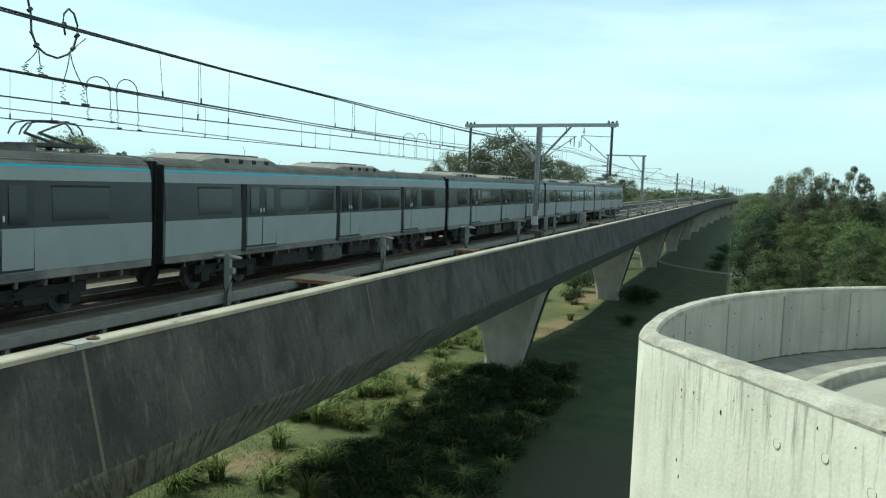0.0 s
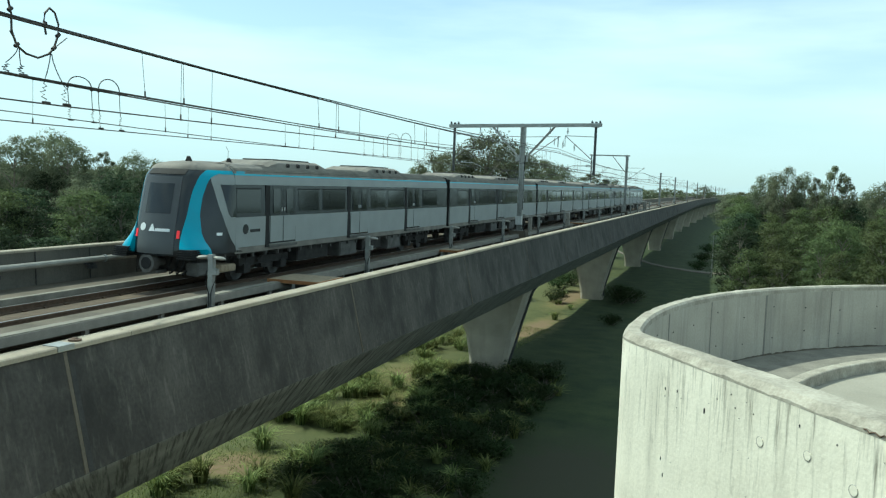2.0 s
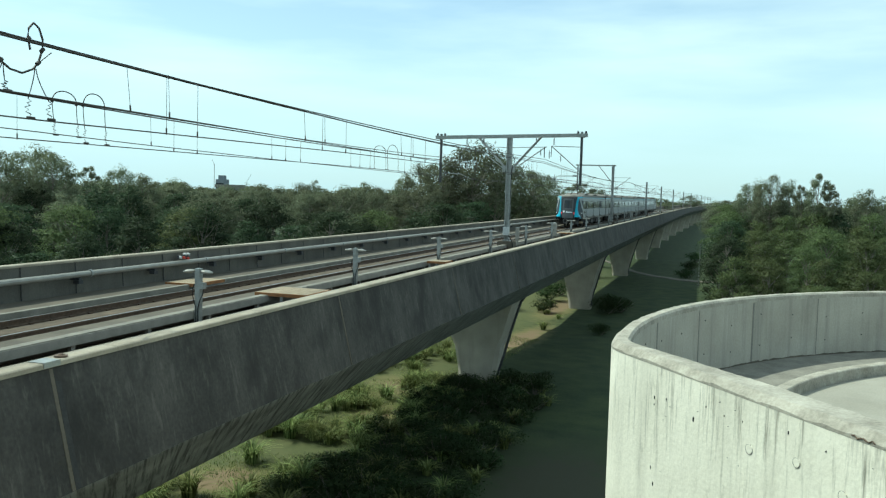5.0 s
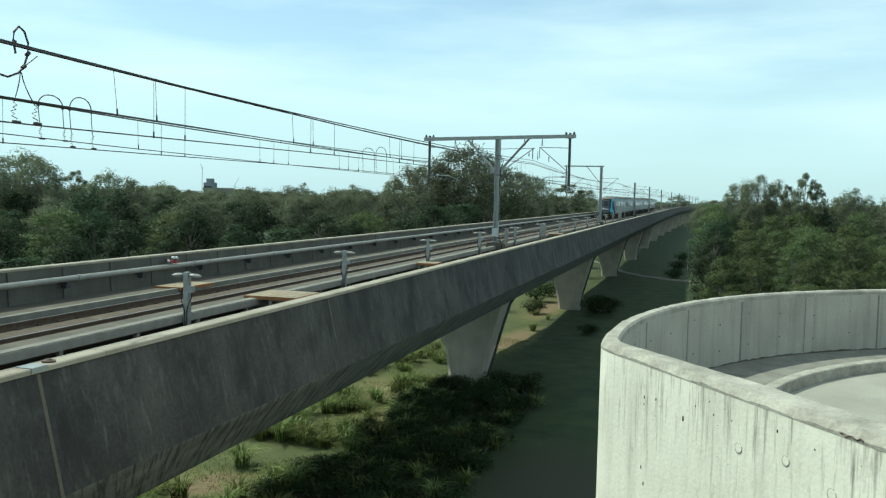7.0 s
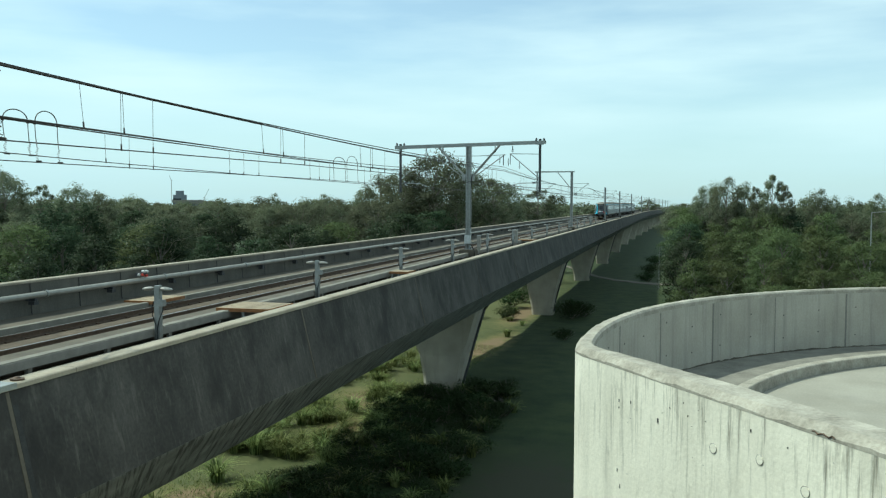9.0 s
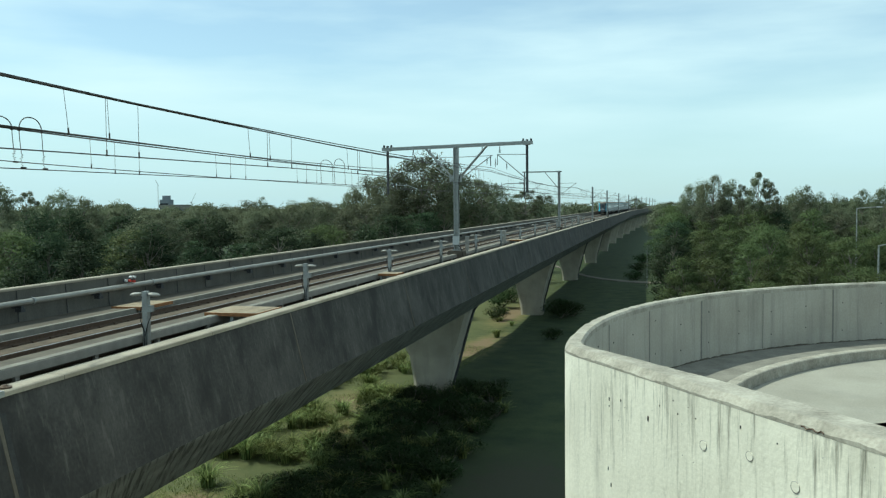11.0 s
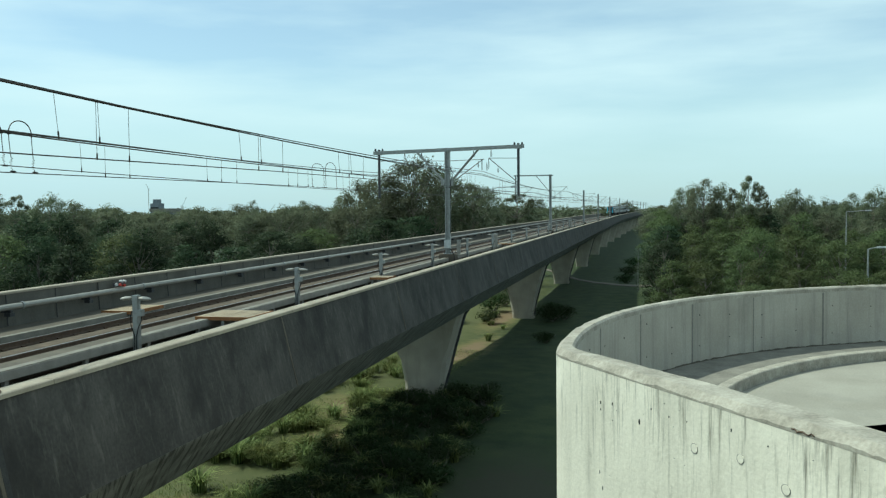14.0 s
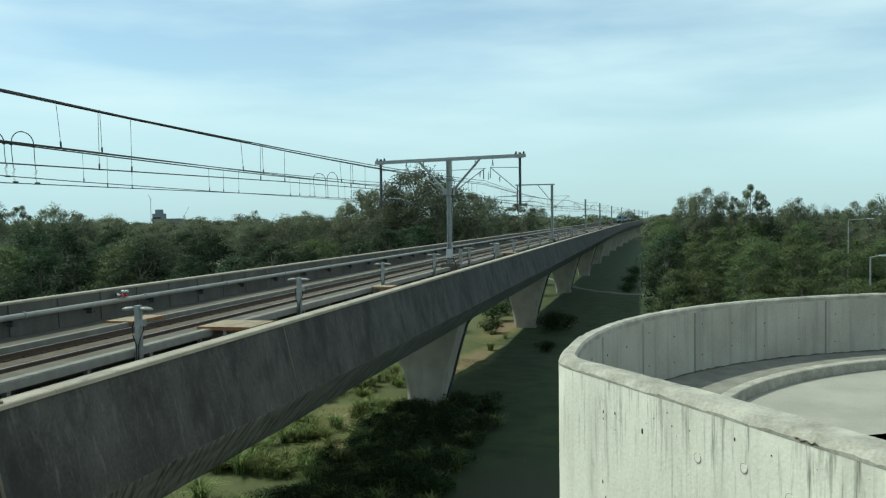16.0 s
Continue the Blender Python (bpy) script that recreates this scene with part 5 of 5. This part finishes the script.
def side_x(z):
    """Half width of the body at a height."""
    if z <= BELT:
        return 1.50
    if z <= BAND_TOP:
        return 1.50 - 0.035 * (z - BELT) / (BAND_TOP - BELT)
    return 1.465 - 0.05 * (z - BAND_TOP) / (GUTTER - BAND_TOP)


def strip(y0, y1, z0, z1, s, out, thick=0.03):
    """A panel on the side of the body."""
    bm = bmesh.new()
    sec = []
    for y in (y0, y1):
        sec.append([(s * (side_x(z0) + out), y, z0), (s * (side_x(z1) + out), y, z1), (s * (side_x(z1) + out - thick), y, z1), (s * (side_x(z0) + out - thick), y, z0)])
    return loft(bm, sec)


def car_shell(ob, y0, y1):
    prof = [(1.46, SILL), (1.46, BAND_TOP), (1.40, GUTTER)]
    ring = [(-x, z) for x, z in prof[::-1]]
    roof = [(1.34 * math.cos(a), GUTTER + (CROWN - GUTTER) * math.sin(a) ** 0.8) for a in (0.25, 0.55, 0.9, 1.25, 1.57, 1.89, 2.24, 2.59, 2.89)]
    core = prof + roof + ring
    part("body", loft(bmesh.new(), [[(x, y, z) for x, z in core] for y in (y0, y1)]), BODY, ob, "light grey painted body shell")
    rp = [(1.42, GUTTER - 0.01)] + [(1.40 * math.cos(a), GUTTER + 0.01 + (CROWN - GUTTER) * math.sin(a) ** 0.8) for a in (0.12, 0.3, 0.55, 0.9, 1.25, 1.57, 1.89, 2.24, 2.59, 2.84, 3.02)] + [(-1.42, GUTTER - 0.01)]
    part("roof", loft(bmesh.new(), [[(x, y, z) for x, z in rp] for y in (y0 + 0.01, y1 - 0.01)]), ROOF, ob, "dusty grey roof")
    for a in (0.22, 0.36, 0.52, 0.70, 0.92):
        for s in (-1, 1):
            x, z = s * 1.41 * math.cos(a), GUTTER + 0.012 + (CROWN - GUTTER) * math.sin(a) ** 0.8
            part("roof_rib", loft(bmesh.new(), [[(x - 0.02, y, z - 0.015), (x + 0.02, y, z - 0.015), (x + 0.012, y, z + 0.022), (x - 0.012, y, z + 0.022)] for y in (y0 + 0.05, y1 - 0.05)]), ROOF, ob)
    for s in (-1, 1):
        part("cantrail", strip(y0, y1, BAND_TOP, GUTTER - 0.05, s, 0.012), BODY, ob)
        part("stripe", strip(y0, y1, GUTTER - 0.05, GUTTER + 0.0, s, 0.016), CYAN, ob, "thin cyan stripe")
        part("lower_panel", strip(y0, y1, SILL + 0.08, BELT, s, 0.012), BODY, ob)
        part("sill", strip(y0, y1, SILL - 0.10, SILL + 0.075, s, 0.0), ROOF, ob)
        part("window_band", strip(y0, y1, BELT, BAND_TOP, s, 0.006), BAND, ob, "dark glazed window band")


def door(ob, y, s):
    """Two sliding leaves with tall panes, y is the doorway's start."""
    d = part("door", strip(y + 0.02, y + 0.865, SILL + 0.1, BAND_TOP - 0.02, s, 0.028, 0.02), BAND, ob, "pair of sliding doors")
    part("door_leaf", strip(y + 0.875, y + 1.72, SILL + 0.1, BAND_TOP - 0.02, s, 0.028, 0.02), BAND, d)
    for a in (0.0, 0.855):
        part("door_panel", strip(y + a + 0.04, y + a + 0.835, SILL + 0.15, BELT, s, 0.034, 0.02), BODY, d)
        part("door_handle", strip(y + a + (0.74 if a == 0 else 0.06), y + a + (0.78 if a == 0 else 0.10), BELT + 0.14, BELT + 0.26, s, 0.046, 0.02), PALE, d)
        part("door_pane", strip(y + a + 0.22, y + a + 0.66, BELT + 0.08, BAND_TOP - 0.10, s, 0.036, 0.02), GLASS, d)
    part("door_pillar", strip(y - 0.24, y - 0.01, SILL, BAND_TOP, s, 0.03, 0.03), RUBBER, ob, "black door pillar")
    part("door_step", strip(y - 0.05, y + 1.8, SILL - 0.02, SILL + 0.05, s, 0.06, 0.06), UNDERBOX, ob)


def wheel(r=0.42):
    return tube(tube(bmesh.new(), (-0.065, 0, 0), (0.065, 0, 0), r, 20), (-0.09, 0, 0), (-0.05, 0, 0), r + 0.03, 20)


def bogie(ob, y):
    bm = bmesh.new()
    for s in (-1, 1):
        box(bm, s * 1.05 - 0.09, s * 1.05 + 0.09, y - 1.55, y + 1.55, 0.50, 0.74)
        for d in (-1.15, 1.15):
            box(bm, s * 1.05 - 0.14, s * 1.05 + 0.14, y + d - 0.18, y + d + 0.18, 0.28, 0.56)
            tube(bm, (s * 1.05, y + d, 0.56), (s * 1.05, y + d, 0.86), 0.11, 8)
        box(bm, s * 1.1 - 0.12, s * 1.1 + 0.12, y - 0.35, y + 0.35, 0.38, 0.52)
        tube(bm, (s * 0.9, y, 0.74), (s * 0.9, y, 1.02), 0.24, 10)
        tube(bm, (s * 1.22, y - 0.6, 0.62), (s * 1.22, y + 0.2, 0.95), 0.05, 6)
    box(bm, -1.0, 1.0, y - 0.3, y + 0.3, 0.45, 0.72)
    bo = part("bogie", bm, UNDER, ob, "grimy black bogie")
    for d in (-1.15, 1.15):
        for s in (-1, 1):
            w = part("wheel", wheel(), UNDERBOX, bo)
            w.matrix_basis = Matrix.Translation((s * 0.75, y + d, 0.45)) @ (Matrix.Identity(4) if s > 0 else Matrix.Rotation(math.pi, 4, 'Z'))


def roof_unit(ob, y0, y1):
    secs = []
    for y, k in ((y0, 0.0), (y0 + 0.7, 0.75), (y0 + 1.2, 1.0), (y1 - 0.5, 1.0), (y1, 0.55)):
        z = 3.42 + 0.36 * k
        secs.append([(-1.12, y, 3.35), (-1.02, y, z - 0.10 * k), (-0.8, y, z), (0.8, y, z), (1.02, y, z - 0.10 * k), (1.12, y, 3.35)])
    u = part("air_conditioner", loft(bmesh.new(), secs), ROOF, ob, "dusty grey roof air conditioner fairing")
    for s in (-1, 1):
        for k in range(4):
            y = y1 - 0.9 - 0.72 * k
            part("vent", tube(bmesh.new(), (s * 0.92, y, 3.62), (s * 1.09, y, 3.60), 0.085, 10), RUBBER, u)
    part("fan_grille", boxed(-0.6, 0.6, y1 - 3.2, y1 - 0.6, 3.78, 3.83, bevel=0.02), UNDERBOX, u)


def windows(ob, spans):
    for a, b in spans:
        for s in (-1, 1):
            w = part("window", strip(a, b, BELT + 0.12, BAND_TOP - 0.14, s, 0.014, 0.02), GLASS, ob, "dark tinted window pane")
            part("window_frame", strip(a - 0.05, b + 0.05, BAND_TOP - 0.135, BAND_TOP - 0.10, s, 0.016, 0.02), RUBBER, w)


def gangway(ob, y, d):
    part("end_frame", boxed(-1.45, 1.45, *sorted((y + d * 0.002, y + d * 0.03)), 0.95, 3.42, bevel=0.01), RUBBER, ob)
    for k in range(5):
        a, b = y + d * (0.02 + 0.09 * k), y + d * (0.09 + 0.09 * k)
        part("bellows_fold", boxed(-1.30 + 0.05 * (k % 2), 1.30 - 0.05 * (k % 2), *sorted((a, b)), 0.95, 3.50 - 0.06 * (k % 2), bevel=0.02), RUBBER, ob)


def underneath(ob):
    for y, l, w, z0, m in ((-3.9, 2.4, 1.3, 0.42, UNDER), (-1.0, 1.5, 1.36, 0.36, UNDERBOX), (1.4, 2.0, 1.3, 0.45, UNDER), (3.8, 1.5, 1.36, 0.34, UNDERBOX)):
        for s in (-1, 1):
            part("equipment_box", boxed(*sorted((s * 0.25, s * w)), y - l / 2, y + l / 2, z0, 0.93, bevel=0.03), m, ob)
    bm = bmesh.new()
    box(bm, -1.40, 1.40, -10.3, 10.3, 0.90, SILL - 0.02)
    part("underframe", bm, UNDER, ob)
    for k in range(26):
        for s in (-1, 1):
            part("cable_bracket", boxed(*sorted((s * 1.36, s * 1.43)), -9.8 + 0.78 * k, -9.72 + 0.78 * k, 0.80, 0.96), UNDERBOX, ob)


def middle_car():
    ob = tagged(new("train_carriage"), "light grey metro train carriage with dark window band and double doors", "train carriage", group="carriages of the train")
    h = 10.70
    car_shell(ob, -h, h)
    for s in (-1, 1):
        for y in (-6.99, -0.86, 5.27):
            door(ob, y, s)
    windows(ob, ((-9.3, -7.75), (-5.05, -3.45), (-3.15, -1.35), (1.08, 2.58), (2.88, 4.78), (7.5, 9.2)))
    for y in (-7.35, 7.35):
        bogie(ob, y)
    roof_unit(ob, -9.1, -4.3)
    roof_unit(ob, -0.9, 4.0)
    underneath(ob)
    part("end_frame", boxed(-1.45, 1.45, -h - 0.03, -h - 0.002, 0.95, 3.42, bevel=0.01), RUBBER, ob)
    gangway(ob, h, 1)
    return ob


def panto(ob, y):
    p = part("pantograph", boxed(-0.7, 0.7, y - 0.7, y + 0.7, 3.70, 3.78, bevel=0.02), DARKSTEEL, ob, "raised pantograph with curved horns")
    for s in (-1, 1):
        part("lower_arm", tube(bmesh.new(), (s * 0.25, y + 0.5, 3.78), (s * 0.2, y - 0.55, 4.0), 0.035, 6), DARKSTEEL, p)
        part("upper_arm", tube(bmesh.new(), (s * 0.2, y - 0.55, 4.0), (s * 0.45, y - 0.1, 4.24), 0.025, 6), DARKSTEEL, p)
        for d in (-0.2, 0.12):
            part("horn", strand(bmesh.new(), [(s * 0.45, y + d - 0.1, 4.27), (s * 0.7, y + d - 0.1, 4.24), (s * 0.85, y + d - 0.1, 4.12), (s * 0.92, y + d - 0.1, 3.98)], 0.02, 6), DARKSTEEL, p)
        part("insulator", tube(bmesh.new(), (s * 0.5, y + 0.5, 3.5), (s * 0.5, y + 0.5, 3.72), 0.07, 8), ROOF, p)
    for d in (-0.2, 0.12):
        part("collector_strip", boxed(-0.5, 0.5, y + d - 0.12, y + d - 0.07, 4.26, 4.30), RUBBER, p)
    part("roof_gear", boxed(-0.9, 0.9, y - 2.6, y - 1.3, 3.5, 3.72, bevel=0.04), UNDERBOX, ob)


def nose_y(z):
    """How far back the front panel leans at a height."""
    return -0.22 + 0.46 * max(0.0, (z - 1.1) / 2.1) ** 1.25 + 0.55 * max(0.0, (z - 3.15) / 0.45) ** 1.6


def graph(rows):
    """A line through (height, value) rows, as a function of the height."""
    def at(z):
        for (z0, v0), (z1, v1) in zip(rows, rows[1:]):
            if z <= z1:
                return v0 + (v1 - v0) * max(0.0, z - z0) / (z1 - z0)
        return rows[-1][1]
    return at


PILLAR_IN = graph(((0.9, 0.36), (1.15, 0.33), (1.4, 0.325), (2.12, 0.36), (2.5, 0.368), (2.8, 0.38), (3.1, 0.41), (3.38, 0.45)))
PILLAR_OUT = graph(((0.9, 0.66), (1.15, 0.62), (1.4, 0.545), (1.6, 0.505), (2.12, 0.470), (2.6, 0.472), (3.02, 0.50), (3.15, 0.535), (3.24, 0.58), (3.30, 0.66), (3.38, 0.92)))
FLANK_END = graph(((1.0, 1.30), (1.2, 1.12), (1.43, 1.01), (1.8, 0.85), (2.27, 0.70), (3.10, 0.535), (3.26, 0.54)))
GLASS_START = graph(((2.04, 0.95), (2.10, 0.90), (2.2, 0.86), (2.6, 0.75), (2.98, 0.66)))


def cab_point(u, z, yn, out=0.0, flare=0.0):
    """A point of the rounded cab end: u runs from the middle (0) round the corner (1) to the side."""
    s, w, deep = (1 if u >= 0 else -1), side_x(z), 1.5
    v = abs(u)
    if v <= 1:
        a = v * math.pi / 2
        x, d, nx, ny = w * math.sin(a), deep * (1 - math.cos(a)), math.sin(a) / w, -math.cos(a) / deep
    else:
        x, d, nx, ny = w, deep + (v - 1) * 2.5, 1.0, 0.0
    d += 0.22 * (min(1.0, max(0.0, (v - 0.34) / 0.16)) if v < 0.7 else max(0.0, (1 - v) / 0.3))
    k = (out + flare) / math.hypot(nx, ny)
    return s * (x + nx * k), yn + nose_y(z) + d + ny * k, z


def cab_patch(ob, name, mat, yn, zs, ua, ub, out=0.0, label="", flare=None, n=12, thick=0.05):
    secs = []
    for z in zs:
        a, b = ua(z), ub(z)
        f = [flare(z) * math.sin(math.pi * (0.12 + 0.76 * k / n)) if flare else 0.0 for k in range(n + 1)]
        row = [cab_point(a + (b - a) * k / n, z, yn, out, f[k]) for k in range(n + 1)]
        back = [cab_point(a + (b - a) * k / n, z, yn, out - thick) for k in range(n, -1, -1)]
        secs.append(row + back)
    p = part(name, loft(bmesh.new(), secs), mat, ob, label)
    for f in p.data.polygons:
        f.use_smooth = True
    p.data.set_sharp_from_angle(angle=radians(35))
    return p


def nose(ob, yn):
    """The cab end, facing -y; the foot of the front is at yn."""
    def ladder(a, b, n):
        return [a + (b - a) * k / n for k in range(n + 1)]

    def fixed(v):
        return lambda z: v
    high = ladder(0.95, 3.40, 22)
    front = cab_patch(ob, "cab_front", GLASS, yn, high, lambda z: -PILLAR_IN(z) - 0.02, lambda z: PILLAR_IN(z) + 0.02, -0.006, "glossy black rounded cab front", n=24)
    cab_patch(front, "front_door", CABGREY, yn, ladder(1.0, 3.16, 16), fixed(-0.255), fixed(0.255), 0.016, "dark grey emergency door panel")
    cab_patch(front, "windscreen", GLASS, yn, ladder(2.12, 2.96, 8), fixed(-0.175), fixed(0.175), 0.024, "large dark windscreen")
    cab_patch(front, "destination_panel", RUBBER, yn, ladder(3.22, 3.38, 4), fixed(-0.27), fixed(0.27), 0.012)
    cab_patch(front, "round_emblem", WHITEMARK, yn, ladder(1.62, 1.84, 8), lambda z: -0.175 - 0.045 * math.sqrt(max(0.01, 1 - ((z - 1.73) / 0.11) ** 2)), lambda z: -0.175 + 0.045 * math.sqrt(max(0.01, 1 - ((z - 1.73) / 0.11) ** 2)), 0.026, n=6)
    cab_patch(front, "lettering_mark", WHITEMARK, yn, ladder(1.62, 1.82, 3), lambda z: -0.075 + 0.18 * (z - 1.62), lambda z: 0.01 - 0.18 * (z - 1.62), 0.026, n=4)
    cab_patch(front, "lettering_bar", WHITEMARK, yn, ladder(1.62, 1.70, 2), fixed(0.015), fixed(0.195), 0.026, n=6)
    # the hood: from the brow back on to the roof
    secs = []
    for z, w, back in ((3.36, 1.0, 0.0), (3.44, 0.97, 0.04), (3.50, 0.92, 0.14), (3.55, 0.84, 0.32), (3.59, 0.70, 0.60), (3.63, 0.48, 1.0)):
        ring = [cab_point(-1.15 + 2.3 * k / 28, 3.36, yn, -0.004) for k in range(29)]
        secs.append([(x * w, y + back, z) for x, y, _ in ring] + [(x * w, yn + 3.4, z) for x, y, _ in (ring[-1], ring[0])])
    hood = part("roof_hood", loft(bmesh.new(), secs), ROOF, ob)
    for f in hood.data.polygons:
        f.use_smooth = True
    hood.data.set_sharp_from_angle(angle=radians(50))
    for s in (-1, 1):
        def side(g):
            return lambda z: s * g(z)
        cab_patch(ob, "cab_pillar", TEAL, yn, ladder(1.0, 3.37, 30), side(PILLAR_IN), side(PILLAR_OUT), 0.012, "teal painted cab pillar swept forward to a flared foot",
                  flare=lambda z: 0.34 * min(1.0, max(0.0, (1.95 - z) / 0.78)) ** 1.8 - 0.5 * max(0.0, 1.16 - z))
        cab_patch(ob, "roof_line", TEAL, yn, ladder(3.26, 3.37, 3), fixed(s * 0.64), fixed(s * 1.12), 0.010, n=10)
        cab_patch(ob, "cab_flank", BAND, yn, ladder(1.0, 3.2, 16), side(PILLAR_OUT), side(FLANK_END), 0.0, "black cab side panel")
        cab_patch(ob, "flank_frame", BODY, yn, ladder(1.06, 3.27, 18), side(FLANK_END), lambda z: s * (1.0 + (1.64 - 1.5 - nose_y(z)) / 2.5), 0.004, "light grey slanting cab frame")
        cab_patch(ob, "cab_side_window", GLASS, yn, ladder(2.04, 2.97, 10), side(GLASS_START), lambda z: s * (1.0 + (1.64 - 1.5 - nose_y(z)) / 2.5), 0.012, "dark raked cab side window")
        cab_patch(ob, "tail_light", TAILLIGHT, yn, ladder(1.44, 1.66, 4), fixed(s * 0.278), fixed(s * 0.312), 0.014, "lit red tail light", n=4)
        cab_patch(ob, "flank_number", WHITEMARK, yn, ladder(1.52, 1.60, 2), fixed(s * 0.70), fixed(s * 0.80), 0.004, n=5)
        block = part("anti_climber", boxed(*sorted((s * 0.86, s * 1.22)), yn - 0.22, yn + 0.35, 0.90, 1.14, bevel=0.03), RUBBER, ob, "ribbed black buffer block")
        for k in range(5):
            part("rib", boxed(*sorted((s * 0.80, s * 1.28)), yn - 0.30 + 0.02 * k, yn + 0.33, 0.88 + 0.058 * k, 0.915 + 0.058 * k, bevel=0.012), RUBBER, block)
        part("round_emblem", tube(bmesh.new(), (s * 1.51, yn + 2.15, 1.66), (s * 1.528, yn + 2.15, 1.66), 0.15, 16), BAND, ob)
        part("lettering_bar", boxed(*sorted((s * 1.51, s * 1.528)), yn + 2.42, yn + 2.98, 1.56, 1.65), BAND, ob)
    yk = yn + 0.32
    part("coupler", tube(tube(bmesh.new(), (-0.2, yk - 0.25, 0.72), (-0.1, yk + 0.8, 0.72), 0.14, 10), (-0.22, yk - 0.50, 0.72), (-0.2, yk - 0.25, 0.72), 0.26, 14), UNDERBOX, ob, "grey steel coupler")
    part("coupler_face", tube(bmesh.new(), (-0.222, yk - 0.53, 0.72), (-0.22, yk - 0.505, 0.72), 0.17, 14), RUBBER, ob)
    part("coupler_tray", boxed(-0.5, 0.05, yk - 0.35, yk + 0.1, 0.42, 0.52, bevel=0.02), UNDERBOX, ob)
    for x in (0.2, 0.42, 0.62):
        part("hose", strand(bmesh.new(), [(x, yk + 0.1, 0.85), (x + 0.05, yk - 0.15, 0.6), (x + 0.08, yk - 0.12, 0.42), (x + 0.18, yk + 0.15, 0.62)], 0.03, 6), RUBBER, ob)
    part("under_valance", boxed(-1.05, 1.05, yk + 0.12, yk + 0.9, 0.45, 0.98, bevel=0.04), UNDER, ob)
    part("side_box", boxed(0.72, 1.12, yk + 0.0, yk + 0.5, 0.38, 0.75, bevel=0.03), UNDERBOX, ob)
    part("side_box", boxed(1.0, 1.42, yk + 0.7, yk + 1.5, 0.45, 0.66, bevel=0.03), BOARD, ob)
    for x, d in ((0.1, 0.95), (0.6, 2.3)):
        part("roof_aerial", loft(bmesh.new(), [[(x - 0.1, yk + d - 0.05, 3.55), (x + 0.1, yk + d - 0.05, 3.55), (x + 0.1, yk + d + 0.1, 3.55), (x - 0.1, yk + d + 0.1, 3.55)], [(x - 0.05, yk + d, 3.76), (x + 0.05, yk + d, 3.76), (x + 0.05, yk + d + 0.05, 3.72), (x - 0.05, yk + d + 0.05, 3.72)]]), RUBBER, ob)


def end_car():
    ob = tagged(new("train_carriage"), "metro train end carriage with black cab front and teal pillars", "train carriage", group="carriages of the train")
    car_shell(ob, -9.35, 10.70)
    for s in (-1, 1):
        for y in (-7.40, -1.27, 4.86):
            door(ob, y, s)
    windows(ob, ((-9.30, -7.95), (-5.45, -3.95), (-3.62, -1.72), (0.75, 2.30), (2.63, 4.50), (7.0, 9.1)))
    for y in (-7.0, 7.35):
        bogie(ob, y)
    roof_unit(ob, -7.2, -2.4)
    roof_unit(ob, 0.8, 5.4)
    underneath(ob)
    gangway(ob, 10.70, 1)
    nose(ob, -10.97)
    return ob


mid = middle_car()
tail = end_car()
cars = [tail]
for k in range(1, 5):
    cars.append(mid if k == 1 else copy_thing(mid, Matrix.Identity(4)))
head = copy_thing(tail, Matrix.Identity(4))
cars.append(head)
panto(cars[1], 9.0)
panto(cars[4], -9.0)


def tail_at(t):
    """Where the rear end of the last carriage is along the line."""
    return -26.0 + 22.6 * t + 0.36 * t ** 2 - 0.0112 * t ** 3


def motions():
    for k, c in enumerate(cars):
        rows = []
        for n in range(33):
            t = n * 0.5
            y = tail_at(t) + CARLEN * (k + 0.5)
            turn = heading(y) + (180 if k == 5 else 0)
            rows.append((t, pose(TRACKS[0] + off(y), y, RAILZ, 0, 0, turn)))
        walk(c, rows)


motions()
